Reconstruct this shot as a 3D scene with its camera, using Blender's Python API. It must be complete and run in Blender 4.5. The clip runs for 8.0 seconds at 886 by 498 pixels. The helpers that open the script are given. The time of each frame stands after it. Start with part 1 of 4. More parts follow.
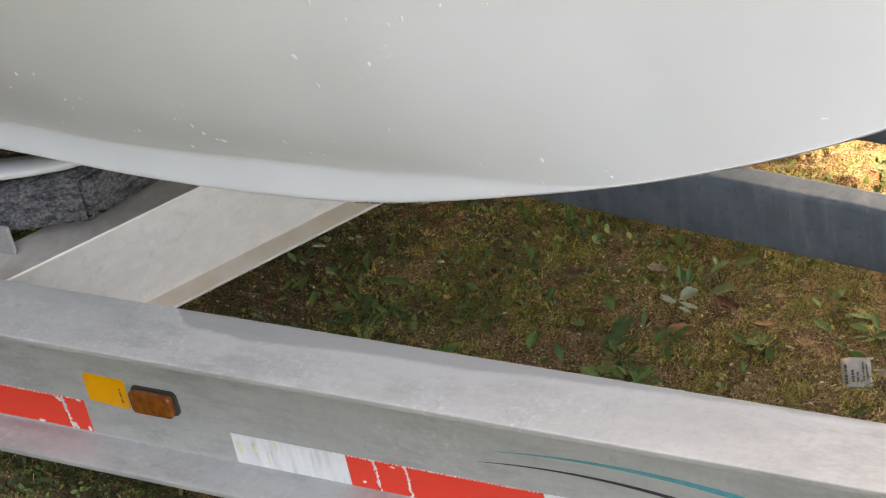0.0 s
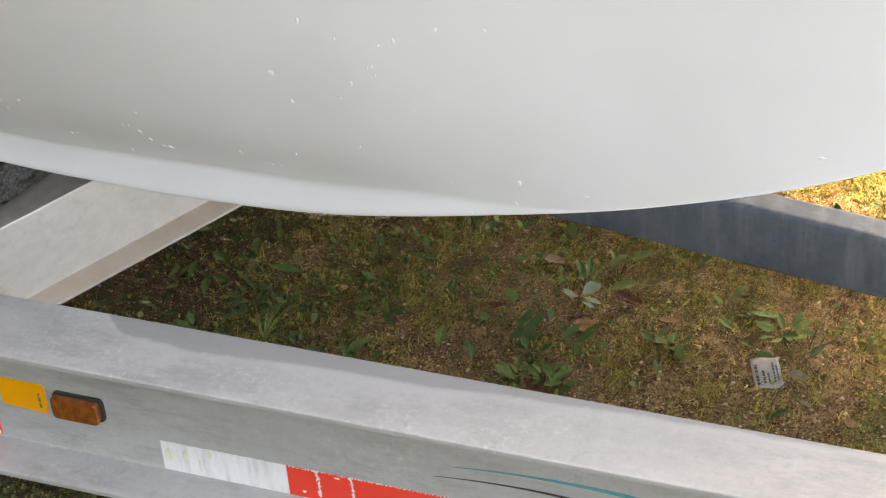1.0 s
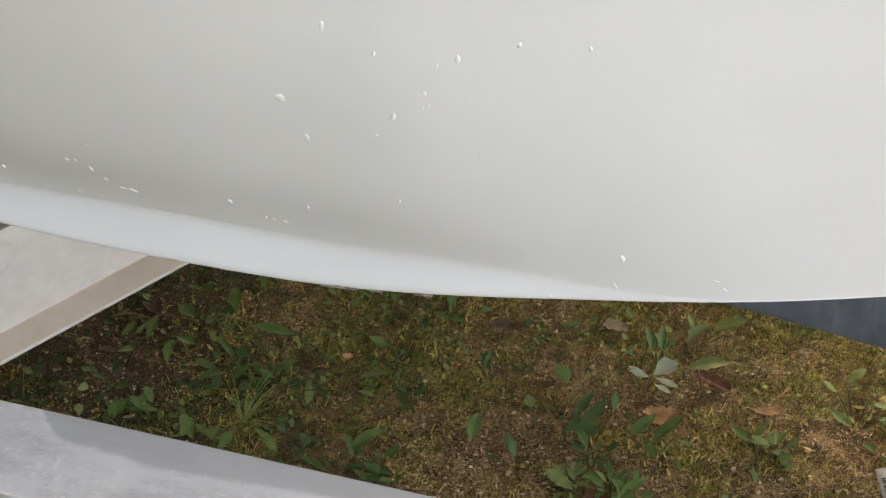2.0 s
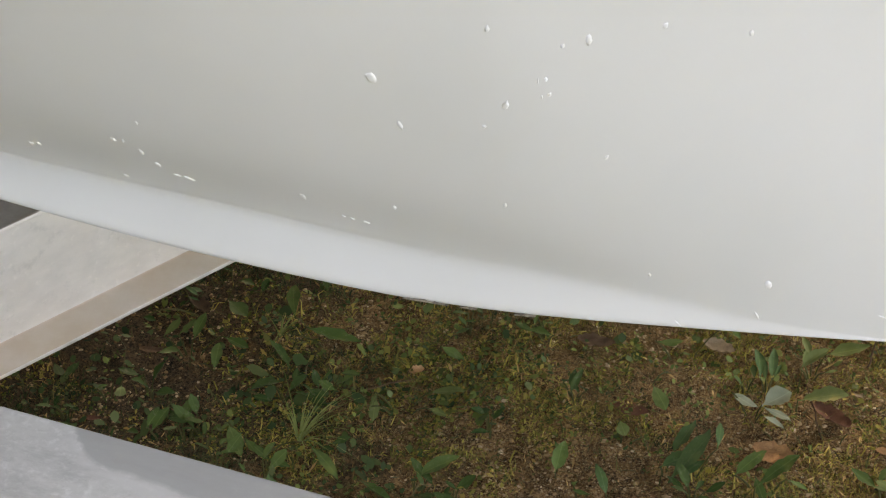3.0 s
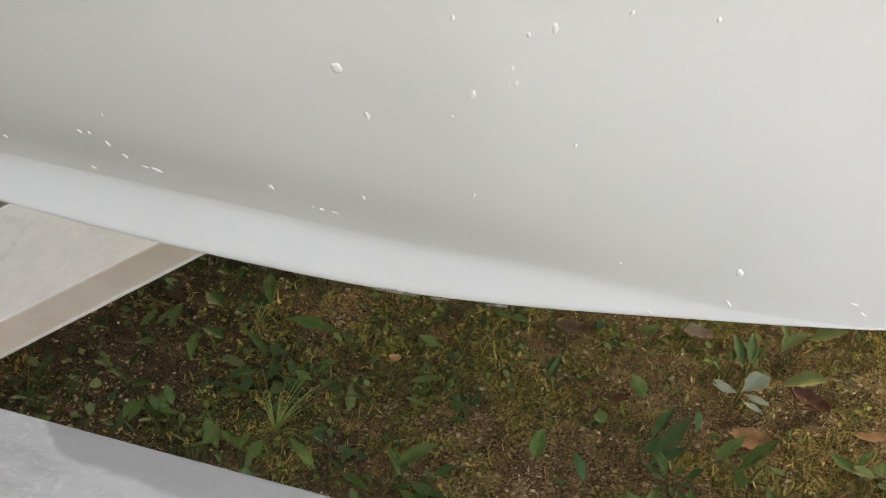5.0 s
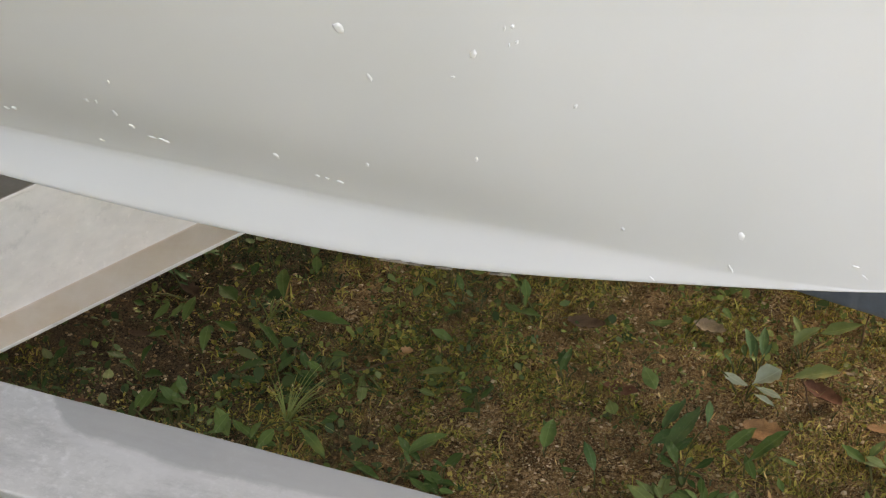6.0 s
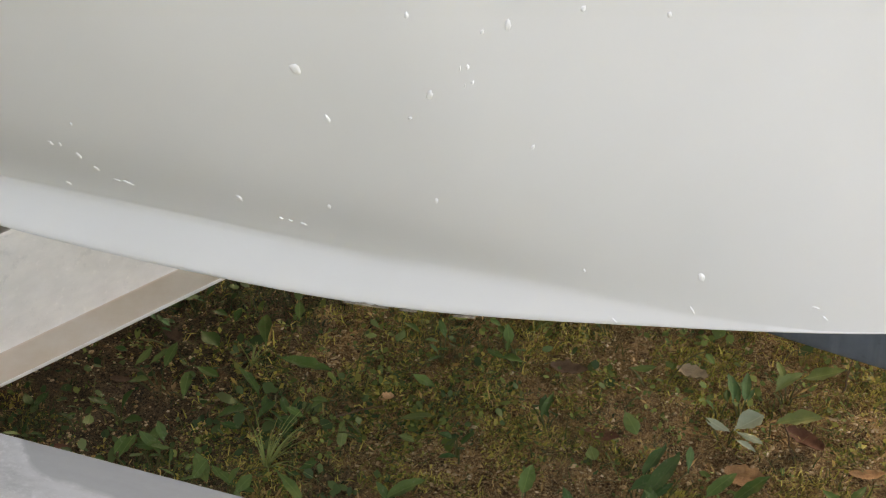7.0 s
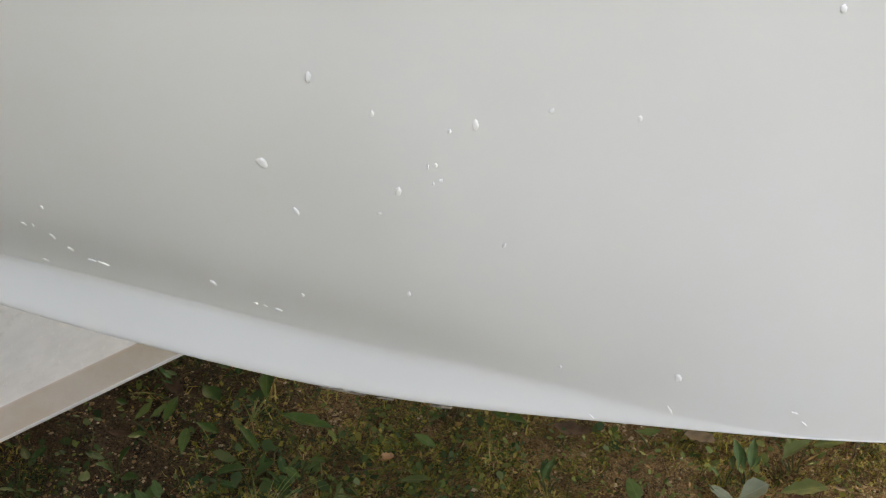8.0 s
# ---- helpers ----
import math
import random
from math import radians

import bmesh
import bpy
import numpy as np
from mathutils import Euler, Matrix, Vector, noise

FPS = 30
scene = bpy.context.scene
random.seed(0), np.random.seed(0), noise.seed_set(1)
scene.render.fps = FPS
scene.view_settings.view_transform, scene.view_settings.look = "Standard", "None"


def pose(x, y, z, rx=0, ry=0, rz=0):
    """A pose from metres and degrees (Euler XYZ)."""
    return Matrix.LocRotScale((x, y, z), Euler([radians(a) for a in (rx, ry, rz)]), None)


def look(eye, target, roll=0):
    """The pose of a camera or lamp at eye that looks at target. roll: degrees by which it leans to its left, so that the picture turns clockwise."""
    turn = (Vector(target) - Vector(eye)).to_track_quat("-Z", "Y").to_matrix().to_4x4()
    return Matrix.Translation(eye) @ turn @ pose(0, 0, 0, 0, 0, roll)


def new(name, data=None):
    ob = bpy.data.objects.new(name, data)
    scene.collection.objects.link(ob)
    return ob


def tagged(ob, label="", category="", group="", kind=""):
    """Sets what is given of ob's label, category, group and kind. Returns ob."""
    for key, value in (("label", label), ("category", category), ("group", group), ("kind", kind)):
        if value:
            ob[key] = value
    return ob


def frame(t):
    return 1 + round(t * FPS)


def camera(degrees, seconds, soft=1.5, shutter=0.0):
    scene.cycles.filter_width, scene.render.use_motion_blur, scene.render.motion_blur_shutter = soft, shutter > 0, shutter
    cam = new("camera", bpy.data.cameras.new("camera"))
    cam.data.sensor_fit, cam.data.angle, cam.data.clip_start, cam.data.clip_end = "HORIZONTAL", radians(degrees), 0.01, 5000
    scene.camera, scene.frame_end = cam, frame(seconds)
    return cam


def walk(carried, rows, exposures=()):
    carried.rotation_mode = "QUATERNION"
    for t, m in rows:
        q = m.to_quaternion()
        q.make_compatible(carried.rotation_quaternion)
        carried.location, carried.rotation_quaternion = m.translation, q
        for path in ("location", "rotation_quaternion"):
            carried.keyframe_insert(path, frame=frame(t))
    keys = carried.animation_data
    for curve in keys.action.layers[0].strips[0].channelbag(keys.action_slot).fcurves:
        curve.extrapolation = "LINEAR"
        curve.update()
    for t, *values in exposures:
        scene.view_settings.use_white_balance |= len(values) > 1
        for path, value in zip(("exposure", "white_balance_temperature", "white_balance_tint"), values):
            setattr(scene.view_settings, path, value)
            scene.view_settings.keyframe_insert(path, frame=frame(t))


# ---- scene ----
cam = camera(24.0, 8.0, soft=1.15)
PATH = [
    (0, (1.7332, -1.6756, 1.8994), (0.8508, -0.3464, 0.8675), -12.03),
    (0.5, (1.4451, -1.6966, 1.9762), (0.7812, -0.3154, 0.8530), -5.99),
    (1, (1.3463, -1.7198, 2.0635), (0.7775, -0.3240, 0.9067), -4.72),
    (1.5, (1.2466, -1.6907, 2.1164), (0.7064, -0.2813, 0.9624), -4.06),
    (1.6, (1.2587, -1.6958, 2.1132), (0.7124, -0.2897, 0.9581), -4.08),
    (1.7, (1.1585, -1.4807, 1.9452), (0.6241, -0.0802, 0.7778), -3.62),
    (1.8, (1.1013, -1.3549, 1.8545), (0.5722, 0.0400, 0.6780), -3.15),
    (1.9, (1.0579, -1.2617, 1.7904), (0.5356, 0.1320, 0.6095), -2.70),
    (2, (1.0183, -1.1853, 1.7327), (0.5063, 0.2123, 0.5517), -2.09),
    (2.2, (0.9561, -1.0728, 1.6508), (0.4476, 0.3291, 0.4735), -1.36),
    (3.3, (0.8871, -0.9792, 1.5805), (0.3454, 0.3889, 0.3785), -0.54),
    (3.5, (0.8933, -0.9714, 1.5815), (0.3550, 0.3956, 0.3767), -0.60),
    (4, (0.8976, -0.9686, 1.5851), (0.3668, 0.3981, 0.3767), -0.53),
    (5.3, (0.8994, -0.9698, 1.5704), (0.3709, 0.3981, 0.3624), -0.99),
    (5.5, (0.9114, -0.9811, 1.5565), (0.3781, 0.3931, 0.3578), -0.99),
    (6, (0.9334, -1.0039, 1.5324), (0.3682, 0.3831, 0.3632), -1.45),
    (6.5, (0.9543, -1.0019, 1.5250), (0.3713, 0.3987, 0.3811), -1.58),
    (7, (0.9765, -0.9890, 1.5226), (0.3801, 0.4171, 0.3924), -1.99),
    (7.5, (0.9972, -0.9563, 1.5352), (0.3868, 0.4368, 0.3965), -2.63),
    (8, (1.0088, -0.8977, 1.5606), (0.3606, 0.4782, 0.4218), -2.59),
]
walk(cam, [(t, look(eye, target, roll)) for t, eye, target, roll in PATH], exposures=[(0.0, 3.22, 10500, 14), (1.5, 3.37, 10700, 14), (5.5, 3.38, 11200, 14), (7.5, 3.35, 11000, 14), (8.0, 3.20, 10700, 14)])

# ---- light ----
SUN_ELEVATION, SUN_AZIMUTH = 49.0, -30.0      # degrees; azimuth from +y towards +x
world = bpy.data.worlds.new("sky_world")
scene.world = world
world.use_nodes = True
wn = world.node_tree.nodes
sky = wn.new("ShaderNodeTexSky")
sky.sky_type = "NISHITA"
sky.sun_disc = False
sky.sun_elevation = radians(SUN_ELEVATION)
sky.sun_rotation = radians(SUN_AZIMUTH)
sky.air_density, sky.dust_density, sky.ozone_density = 0.8, 4.5, 0.8
world.node_tree.links.new(sky.outputs[0], wn["Background"].inputs[0])
wn["Background"].inputs[1].default_value = 0.15
sun_data = bpy.data.lights.new("sun", "SUN")
sun_data.energy, sun_data.angle, sun_data.color = 1.35, radians(2.5), (1.0, 0.97, 0.92)
sun = new("sun", sun_data)
az, el = radians(SUN_AZIMUTH), radians(SUN_ELEVATION)
sun.matrix_world = look((math.sin(az) * math.cos(el) * 20, math.cos(az) * math.cos(el) * 20, math.sin(el) * 20), (0, 0, 0))


# ---- materials ----
class Mat:
    """A node material with short helpers."""

    def __init__(self, name, rough=0.5, metal=0.0, spec=0.5):
        self.m = bpy.data.materials.new(name)
        self.m.use_nodes = True
        self.n, self.l = self.m.node_tree.nodes, self.m.node_tree.links
        self.b = self.n["Principled BSDF"]
        self.b.inputs["Roughness"].default_value = rough
        self.b.inputs["Metallic"].default_value = metal
        self.b.inputs["Specular IOR Level"].default_value = spec
        self.co = self.n.new("ShaderNodeTexCoord").outputs["Object"]

    def put(self, socket, value):
        if isinstance(value, bpy.types.NodeSocket):
            self.l.new(value, socket)
        else:
            socket.default_value = value
        return socket

    def noise(self, scale, detail=4.0, rough=0.55, stretch=None, vec=None):
        v = vec or self.co
        if stretch:
            mp = self.n.new("ShaderNodeMapping")
            mp.inputs["Scale"].default_value = stretch
            self.l.new(v, mp.inputs["Vector"])
            v = mp.outputs[0]
        t = self.n.new("ShaderNodeTexNoise")
        self.l.new(v, t.inputs["Vector"])
        t.inputs["Scale"].default_value, t.inputs["Detail"].default_value, t.inputs["Roughness"].default_value = scale, detail, rough
        return t.outputs["Fac"]

    def ramp(self, fac, *stops):
        r = self.n.new("ShaderNodeValToRGB")
        self.l.new(fac, r.inputs[0])
        e = r.color_ramp.elements
        while len(e) < len(stops):
            e.new(0.5)
        for k, (pos, col) in zip(e, stops):
            k.position = pos
            k.color = (*col, 1) if isinstance(col, tuple) else (col, col, col, 1)
        return r.outputs[0]

    def mix(self, fac, a, b, mode="MIX"):
        x = self.n.new("ShaderNodeMix")
        x.data_type, x.blend_type = "RGBA", mode
        self.put(x.inputs["Factor"], fac)
        for s, v in ((x.inputs["A"], a), (x.inputs["B"], b)):
            self.put(s, (*v, 1) if isinstance(v, tuple) else v)
        return x.outputs["Result"]

    def math(self, op, a, b=0.0, clamp=False):
        x = self.n.new("ShaderNodeMath")
        x.operation, x.use_clamp = op, clamp
        self.put(x.inputs[0], a)
        self.put(x.inputs[1], b)
        return x.outputs[0]

    def xyz(self):
        s = self.n.new("ShaderNodeSeparateXYZ")
        self.l.new(self.co, s.inputs[0])
        return s.outputs

    def random(self):
        return self.n.new("ShaderNodeObjectInfo").outputs["Random"]

    def island(self):
        return self.n.new("ShaderNodeNewGeometry").outputs["Random Per Island"]

    def color(self, c):
        self.put(self.b.inputs["Base Color"], (*c, 1) if isinstance(c, tuple) else c)
        return self

    def rough(self, v):
        self.put(self.b.inputs["Roughness"], v)
        return self

    def bump(self, h, strength=0.3, dist=0.002):
        x = self.n.new("ShaderNodeBump")
        x.inputs["Strength"].default_value, x.inputs["Distance"].default_value = strength, dist
        self.l.new(h, x.inputs["Height"])
        self.l.new(x.outputs[0], self.b.inputs["Normal"])
        return self


def plain(name, c, rough=0.5, metal=0.0, var=0.12, scale=60.0):
    m = Mat(name, rough, metal)
    n = m.noise(scale)
    lo, hi = tuple(v * (1 - var) for v in c), tuple(min(1, v * (1 + var)) for v in c)
    m.color(m.ramp(n, (0.3, lo), (0.7, hi)))
    m.bump(n, 0.08, 0.001)
    return m.m


def gelcoat():
    m = Mat("white_gelcoat", 0.3)
    big = m.noise(3.0, 3)
    c = m.ramp(big, (0.35, (0.63, 0.63, 0.62)), (0.65, (0.675, 0.675, 0.67)))
    m.color(c)
    m.rough(m.ramp(big, (0.3, 0.30), (0.7, 0.36)))
    return m.m


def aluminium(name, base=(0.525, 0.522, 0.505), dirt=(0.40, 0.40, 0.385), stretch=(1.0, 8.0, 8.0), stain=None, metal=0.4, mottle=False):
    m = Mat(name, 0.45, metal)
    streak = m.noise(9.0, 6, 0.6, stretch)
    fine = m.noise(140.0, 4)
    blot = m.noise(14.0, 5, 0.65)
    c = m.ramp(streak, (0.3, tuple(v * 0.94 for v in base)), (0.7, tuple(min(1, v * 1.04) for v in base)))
    c = m.mix(m.ramp(blot, (0.50, 0.0), (0.75, 0.45)), c, dirt)
    c = m.mix(m.ramp(fine, (0.60, 0.0), (0.75, 0.30)), c, tuple(v * 1.25 for v in base))
    speck = m.noise(420.0, 2, 0.5)
    c = m.mix(m.ramp(speck, (0.68, 0.0), (0.76, 0.22)), c, (0.80, 0.80, 0.79))
    c = m.mix(m.ramp(m.noise(33.0, 6, 0.75), (0.56, 0.0), (0.70, 0.35)), c, tuple(v * 0.6 for v in base))
    if mottle:
        c = m.mix(m.ramp(m.noise(75.0, 5, 0.7), (0.38, 0.20), (0.50, 0.0)), c, tuple(v * 0.72 for v in base))
        c = m.mix(m.ramp(m.noise(52.0, 5, 0.7), (0.52, 0.0), (0.66, 0.24)), c, tuple(min(1, v * 1.22) for v in base))
        spangle = m.math("MULTIPLY", m.ramp(m.noise(130.0, 3, 0.6), (0.52, 0.0), (0.72, 0.5)), m.ramp(m.noise(6.0, 3), (0.48, 0.0), (0.62, 1.0)))
        c = m.mix(spangle, c, (0.74, 0.74, 0.73))
        grime = m.math("MULTIPLY", m.ramp(m.noise(24.0, 6, 0.75, (0.35, 1.0, 1.6)), (0.46, 0.0), (0.66, 0.55)), m.ramp(m.noise(3.2, 3), (0.40, 0.3), (0.60, 1.0)))
        c = m.mix(grime, c, (0.27, 0.265, 0.25))
    if stain:
        c = stain(m, c, blot, fine)
    m.color(c)
    m.rough(m.ramp(streak, (0.3, 0.58), (0.7, 0.74)))
    m.bump(m.mix(0.8, streak, fine), 0.08, 0.0010)
    return m.m


def damp_stain(m, c, blot, fine):
    """A damp mark along the inner edge of the flange with a wavering, rounded border."""
    x, y, z = m.xyz()
    wob = m.math("MULTIPLY", m.math("SUBTRACT", m.noise(5.5, 2, 0.4, (1.0, 0.15, 0.15)), 0.5), 0.035)
    tear = m.math("MULTIPLY", m.math("SUBTRACT", m.noise(60.0, 3), 0.5), 0.005)
    start = m.math("MULTIPLY", m.math("POWER", m.math("MAXIMUM", m.math("SUBTRACT", 0.205, x), 0.0), 2.0), 14.0)
    level = m.math("ADD", m.math("ADD", y, wob), tear)
    level = m.math("SUBTRACT", level, start)
    level = m.math("SUBTRACT", level, m.math("MULTIPLY", m.math("MAXIMUM", m.math("SUBTRACT", x, 0.36), 0.0), 0.035))
    fac = m.ramp(m.math("MULTIPLY", m.math("SUBTRACT", level, 0.019), 40.0), (0.0, 0.0), (0.22, 0.85))
    rim = m.ramp(m.math("MULTIPLY", m.math("SUBTRACT", level, 0.001), 40.0), (0.0, 0.0), (0.55, 0.5), (0.8, 0.0))
    top = m.ramp(z, (0.38, 0.0), (0.395, 1.0))
    c = m.mix(m.math("MULTIPLY", rim, top), c, (0.57, 0.57, 0.56))
    return m.mix(m.math("MULTIPLY", fac, top), c, (0.365, 0.365, 0.352))


def galvanised():
    m = Mat("weathered_galvanised_steel", 0.6, 0.25, 0.35)
    big, fine = m.noise(12.0, 5, 0.6), m.noise(90.0, 5)
    run = m.noise(30.0, 4, 0.6, (1.0, 1.0, 0.15))
    c = m.ramp(big, (0.3, (0.112, 0.142, 0.176)), (0.7, (0.190, 0.228, 0.272)))
    c = m.mix(m.ramp(run, (0.50, 0.0), (0.70, 0.45)), c, (0.33, 0.37, 0.41))
    c = m.mix(m.ramp(fine, (0.6, 0.0), (0.75, 0.35)), c, (0.06, 0.06, 0.065))
    m.color(c)
    m.rough(m.ramp(fine, (0.3, 0.55), (0.7, 0.75)))
    m.bump(fine, 0.1, 0.001)
    return m.m


def soil():
    m = Mat("sandy_soil", 0.95, 0.0, 0.2)
    big, mid, fine, grit = m.noise(4.5, 5), m.noise(38.0, 6, 0.7), m.noise(330.0, 5, 0.75), m.noise(900.0, 3, 0.6)
    c = m.ramp(mid, (0.32, (0.060, 0.032, 0.015)), (0.5, (0.225, 0.119, 0.052)), (0.70, (0.600, 0.351, 0.167)))
    c = m.mix(m.ramp(fine, (0.48, 0.0), (0.70, 0.6)), c, (0.690, 0.432, 0.218))
    c = m.mix(m.ramp(fine, (0.34, 0.95), (0.49, 0.0)), c, (0.022, 0.014, 0.007))
    c = m.mix(m.ramp(grit, (0.56, 0.0), (0.66, 0.85)), c, (0.900, 0.729, 0.448))
    c = m.mix(m.ramp(big, (0.50, 0.0), (0.68, 0.45)), c, (0.225, 0.155, 0.057))
    x, y, z = m.xyz()
    dx, dy = m.math("ABSOLUTE", m.math("SUBTRACT", x, 0.50)), m.math("ABSOLUTE", m.math("SUBTRACT", y, 0.70))
    far = m.math("ADD", m.math("MAXIMUM", dx, dy), m.math("MULTIPLY", big, 0.5))
    turf = m.ramp(m.noise(60.0, 5, 0.7), (0.3, (0.016, 0.016, 0.008)), (0.7, (0.060, 0.054, 0.026)))
    turf = m.mix(m.ramp(m.noise(1.7, 6, 0.65), (0.42, 0.0), (0.60, 0.85)), turf, m.ramp(m.noise(85.0, 4, 0.7), (0.3, (0.016, 0.026, 0.008)), (0.7, (0.050, 0.070, 0.022))))
    turf = m.mix(m.ramp(m.noise(0.8, 5, 0.6), (0.52, 0.0), (0.68, 0.7)), turf, (0.085, 0.062, 0.038))
    # Shade over the left ground is put into the soil's colour, raggedly edged.
    darkened = m.math("ADD", m.math("MULTIPLY", m.math("SUBTRACT", 0.30, x), 2.2), m.math("MULTIPLY", m.math("SUBTRACT", m.noise(9.0, 5, 0.65), 0.5), 2.2))
    c = m.mix(m.ramp(darkened, (0.0, 0.0), (0.5, 0.8)), c, m.ramp(fine, (0.38, (0.030, 0.022, 0.015)), (0.62, (0.150, 0.110, 0.072))))
    c = m.mix(m.ramp(m.math("MULTIPLY", m.math("SUBTRACT", far, 1.02), 4.0), (0.0, 0.0), (1.0, 1.0)), c, turf)
    m.color(c)
    m.bump(m.mix(0.55, mid, fine), 1.0, 0.010)
    return m.m


def leafy(name, dark, light, rough=0.5, per="object"):
    """A dull leaf: mottled green with a faint midrib, yellowed and dusty in places."""
    m = Mat(name, rough + 0.08, 0.0, 0.25)
    rnd = m.random() if per == "object" else m.island()
    n, f = m.noise(60.0, 4), m.noise(320.0, 3)
    c = m.mix(rnd, dark, light)
    c = m.mix(m.ramp(n, (0.40, 0.0), (0.75, 0.5)), c, tuple(v * 0.6 for v in dark))
    c = m.mix(m.ramp(m.noise(38.0, 3), (0.56, 0.0), (0.72, 0.5)), c, (light[0] * 1.6, light[1] * 1.15, light[2]))
    c = m.mix(m.ramp(f, (0.58, 0.0), (0.74, 0.28)), c, (0.32, 0.30, 0.24))
    rib = m.ramp(m.math("MULTIPLY", m.math("ABSOLUTE", m.xyz()[1]), 500.0), (0.10, 0.28), (0.35, 0.0))
    m.color(m.mix(rib, c, tuple(min(1, v * 1.4 + 0.02) for v in light)))
    m.bump(m.mix(0.5, n, f), 0.35, 0.001)
    return m.m


def carpet():
    m = Mat("grey_bunk_carpet", 0.98, 0.0, 0.1)
    n, b = m.noise(190.0, 4, 0.75), m.noise(75.0, 5, 0.65, (0.6, 0.6, 1.6))
    c = m.ramp(n, (0.3, (0.05, 0.05, 0.056)), (0.5, (0.14, 0.138, 0.145)), (0.72, (0.28, 0.276, 0.28)))
    m.color(m.mix(m.ramp(b, (0.48, 0.0), (0.62, 0.75)), c, (0.03, 0.03, 0.034)))
    m.bump(m.mix(0.7, n, b), 1.0, 0.009)
    return m.m


def tape_red():
    m = Mat("red_reflective_tape", 0.35)
    f = m.noise(600.0, 2)
    c = m.mix(m.ramp(f, (0.4, 0.0), (0.6, 0.15)), (0.95, 0.050, 0.024), (0.97, 0.10, 0.06))
    m.color(c)
    m.bump(f, 0.15, 0.0005)
    return m.m


def tape_white():
    """White prismatic film, greyed and creased across, with bare glue showing."""
    m = Mat("white_reflective_tape", 0.4)
    crease, blot, fine = m.noise(60.0, 5, 0.7, (1.0, 1.0, 0.12)), m.noise(22.0, 5, 0.65), m.noise(240.0, 4)
    c = m.ramp(crease, (0.32, (0.60, 0.60, 0.62)), (0.48, (0.78, 0.78, 0.79)), (0.70, (0.87, 0.87, 0.86)))
    c = m.mix(m.ramp(blot, (0.52, 0.0), (0.70, 0.55)), c, (0.74, 0.72, 0.64))
    c = m.mix(m.ramp(fine, (0.60, 0.0), (0.72, 0.4)), c, (0.52, 0.52, 0.53))
    m.color(c)
    m.bump(crease, 0.4, 0.001)
    return m.m


def silt(m, c, blot, fine):
    """Brown silt settled on the beam's flanges; the top's colour also holds shade."""
    x, y, z = m.xyz()
    floor = m.math("MULTIPLY", m.math("LESS_THAN", z, 0.2135), m.math("GREATER_THAN", z, 0.2105))
    top = m.math("GREATER_THAN", z, 0.3790)
    thick = m.ramp(blot, (0.25, 0.55), (0.6, 0.95))
    c = m.mix(m.math("MULTIPLY", floor, thick), c, (0.72, 0.59, 0.46))
    return m.mix(m.math("MULTIPLY", top, thick), c, (0.40, 0.345, 0.29))


GEL = gelcoat()
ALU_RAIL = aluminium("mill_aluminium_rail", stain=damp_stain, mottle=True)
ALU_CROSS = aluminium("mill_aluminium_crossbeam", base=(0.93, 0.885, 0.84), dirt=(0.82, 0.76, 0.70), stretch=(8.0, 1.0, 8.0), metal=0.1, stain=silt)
ALU_PLATE = aluminium("bracket_aluminium", base=(0.40, 0.395, 0.385), dirt=(0.28, 0.27, 0.255), metal=0.3)
GALV = galvanised()
SOIL = soil()
CARPET = carpet()
TAPE_RED = tape_red()
TAPE_WHITE = tape_white()
FLAKE = plain("bare_backing_flake", (0.80, 0.79, 0.77), 0.6, 0.0, 0.1)
AMBER = plain("amber_reflector_film", (0.97, 0.39, 0.010), 0.35, 0.0, 0.05, 30.0)
BLACK = plain("black_plastic", (0.03, 0.03, 0.03), 0.45)
INK = plain("black_ink", (0.05, 0.05, 0.05), 0.6)
TEAL = plain("teal_vinyl", (0.05, 0.33, 0.37), 0.35)
DARKVINYL = plain("black_vinyl", (0.035, 0.035, 0.037), 0.35)
PAPER = plain("weathered_paper", (0.42, 0.41, 0.395), 0.8, 0.0, 0.15, 90.0)
CHIP = plain("bare_white_chip", (0.735, 0.735, 0.725), 0.5, 0.0, 0.05)
SCUFF = plain("dull_gelcoat_scuff", (0.66, 0.66, 0.65), 0.6, 0.0, 0.06)
WORN = plain("worn_chine_laminate", (0.26, 0.225, 0.18), 0.8, 0.0, 0.5, 260.0)
lens = Mat("amber_lens", 0.15)
lens.color(lens.ramp(lens.noise(90.0, 1), (0.3, (0.20, 0.050, 0.008)), (0.7, (0.32, 0.090, 0.014))))
lens.b.inputs["Coat Weight"].default_value = 0.6
LENS = lens.m


# ---- mesh helpers ----
def mesh_of(bm, name, smooth=False):
    me = bpy.data.meshes.new(name)
    bmesh.ops.recalc_face_normals(bm, faces=bm.faces)
    bm.to_mesh(me)
    bm.free()
    for p in me.polygons:
        p.use_smooth = smooth
    return me


def part(name, bm, material, parent=None, label="", smooth=False):
    me = mesh_of(bm, name, smooth)
    me.materials.append(material)
    ob = new(name, me)
    if parent is not None:
        ob.parent = parent
    return tagged(ob, label)


def empty(name, at, label, category, group="", kind=""):
    ob = new(name)
    ob.location = at
    return tagged(ob, label, category, group, kind)


def box(x0, x1, y0, y1, z0, z1, bevel=0.0, seg=2):
    bm = bmesh.new()
    bmesh.ops.create_cube(bm, size=1)
    for v in bm.verts:
        v.co = Vector(((x0 + x1) / 2 + v.co.x * (x1 - x0), (y0 + y1) / 2 + v.co.y * (y1 - y0), (z0 + z1) / 2 + v.co.z * (z1 - z0)))
    if bevel:
        bmesh.ops.bevel(bm, geom=bm.edges, offset=bevel, segments=seg, profile=0.6, affect="EDGES")
    return bm


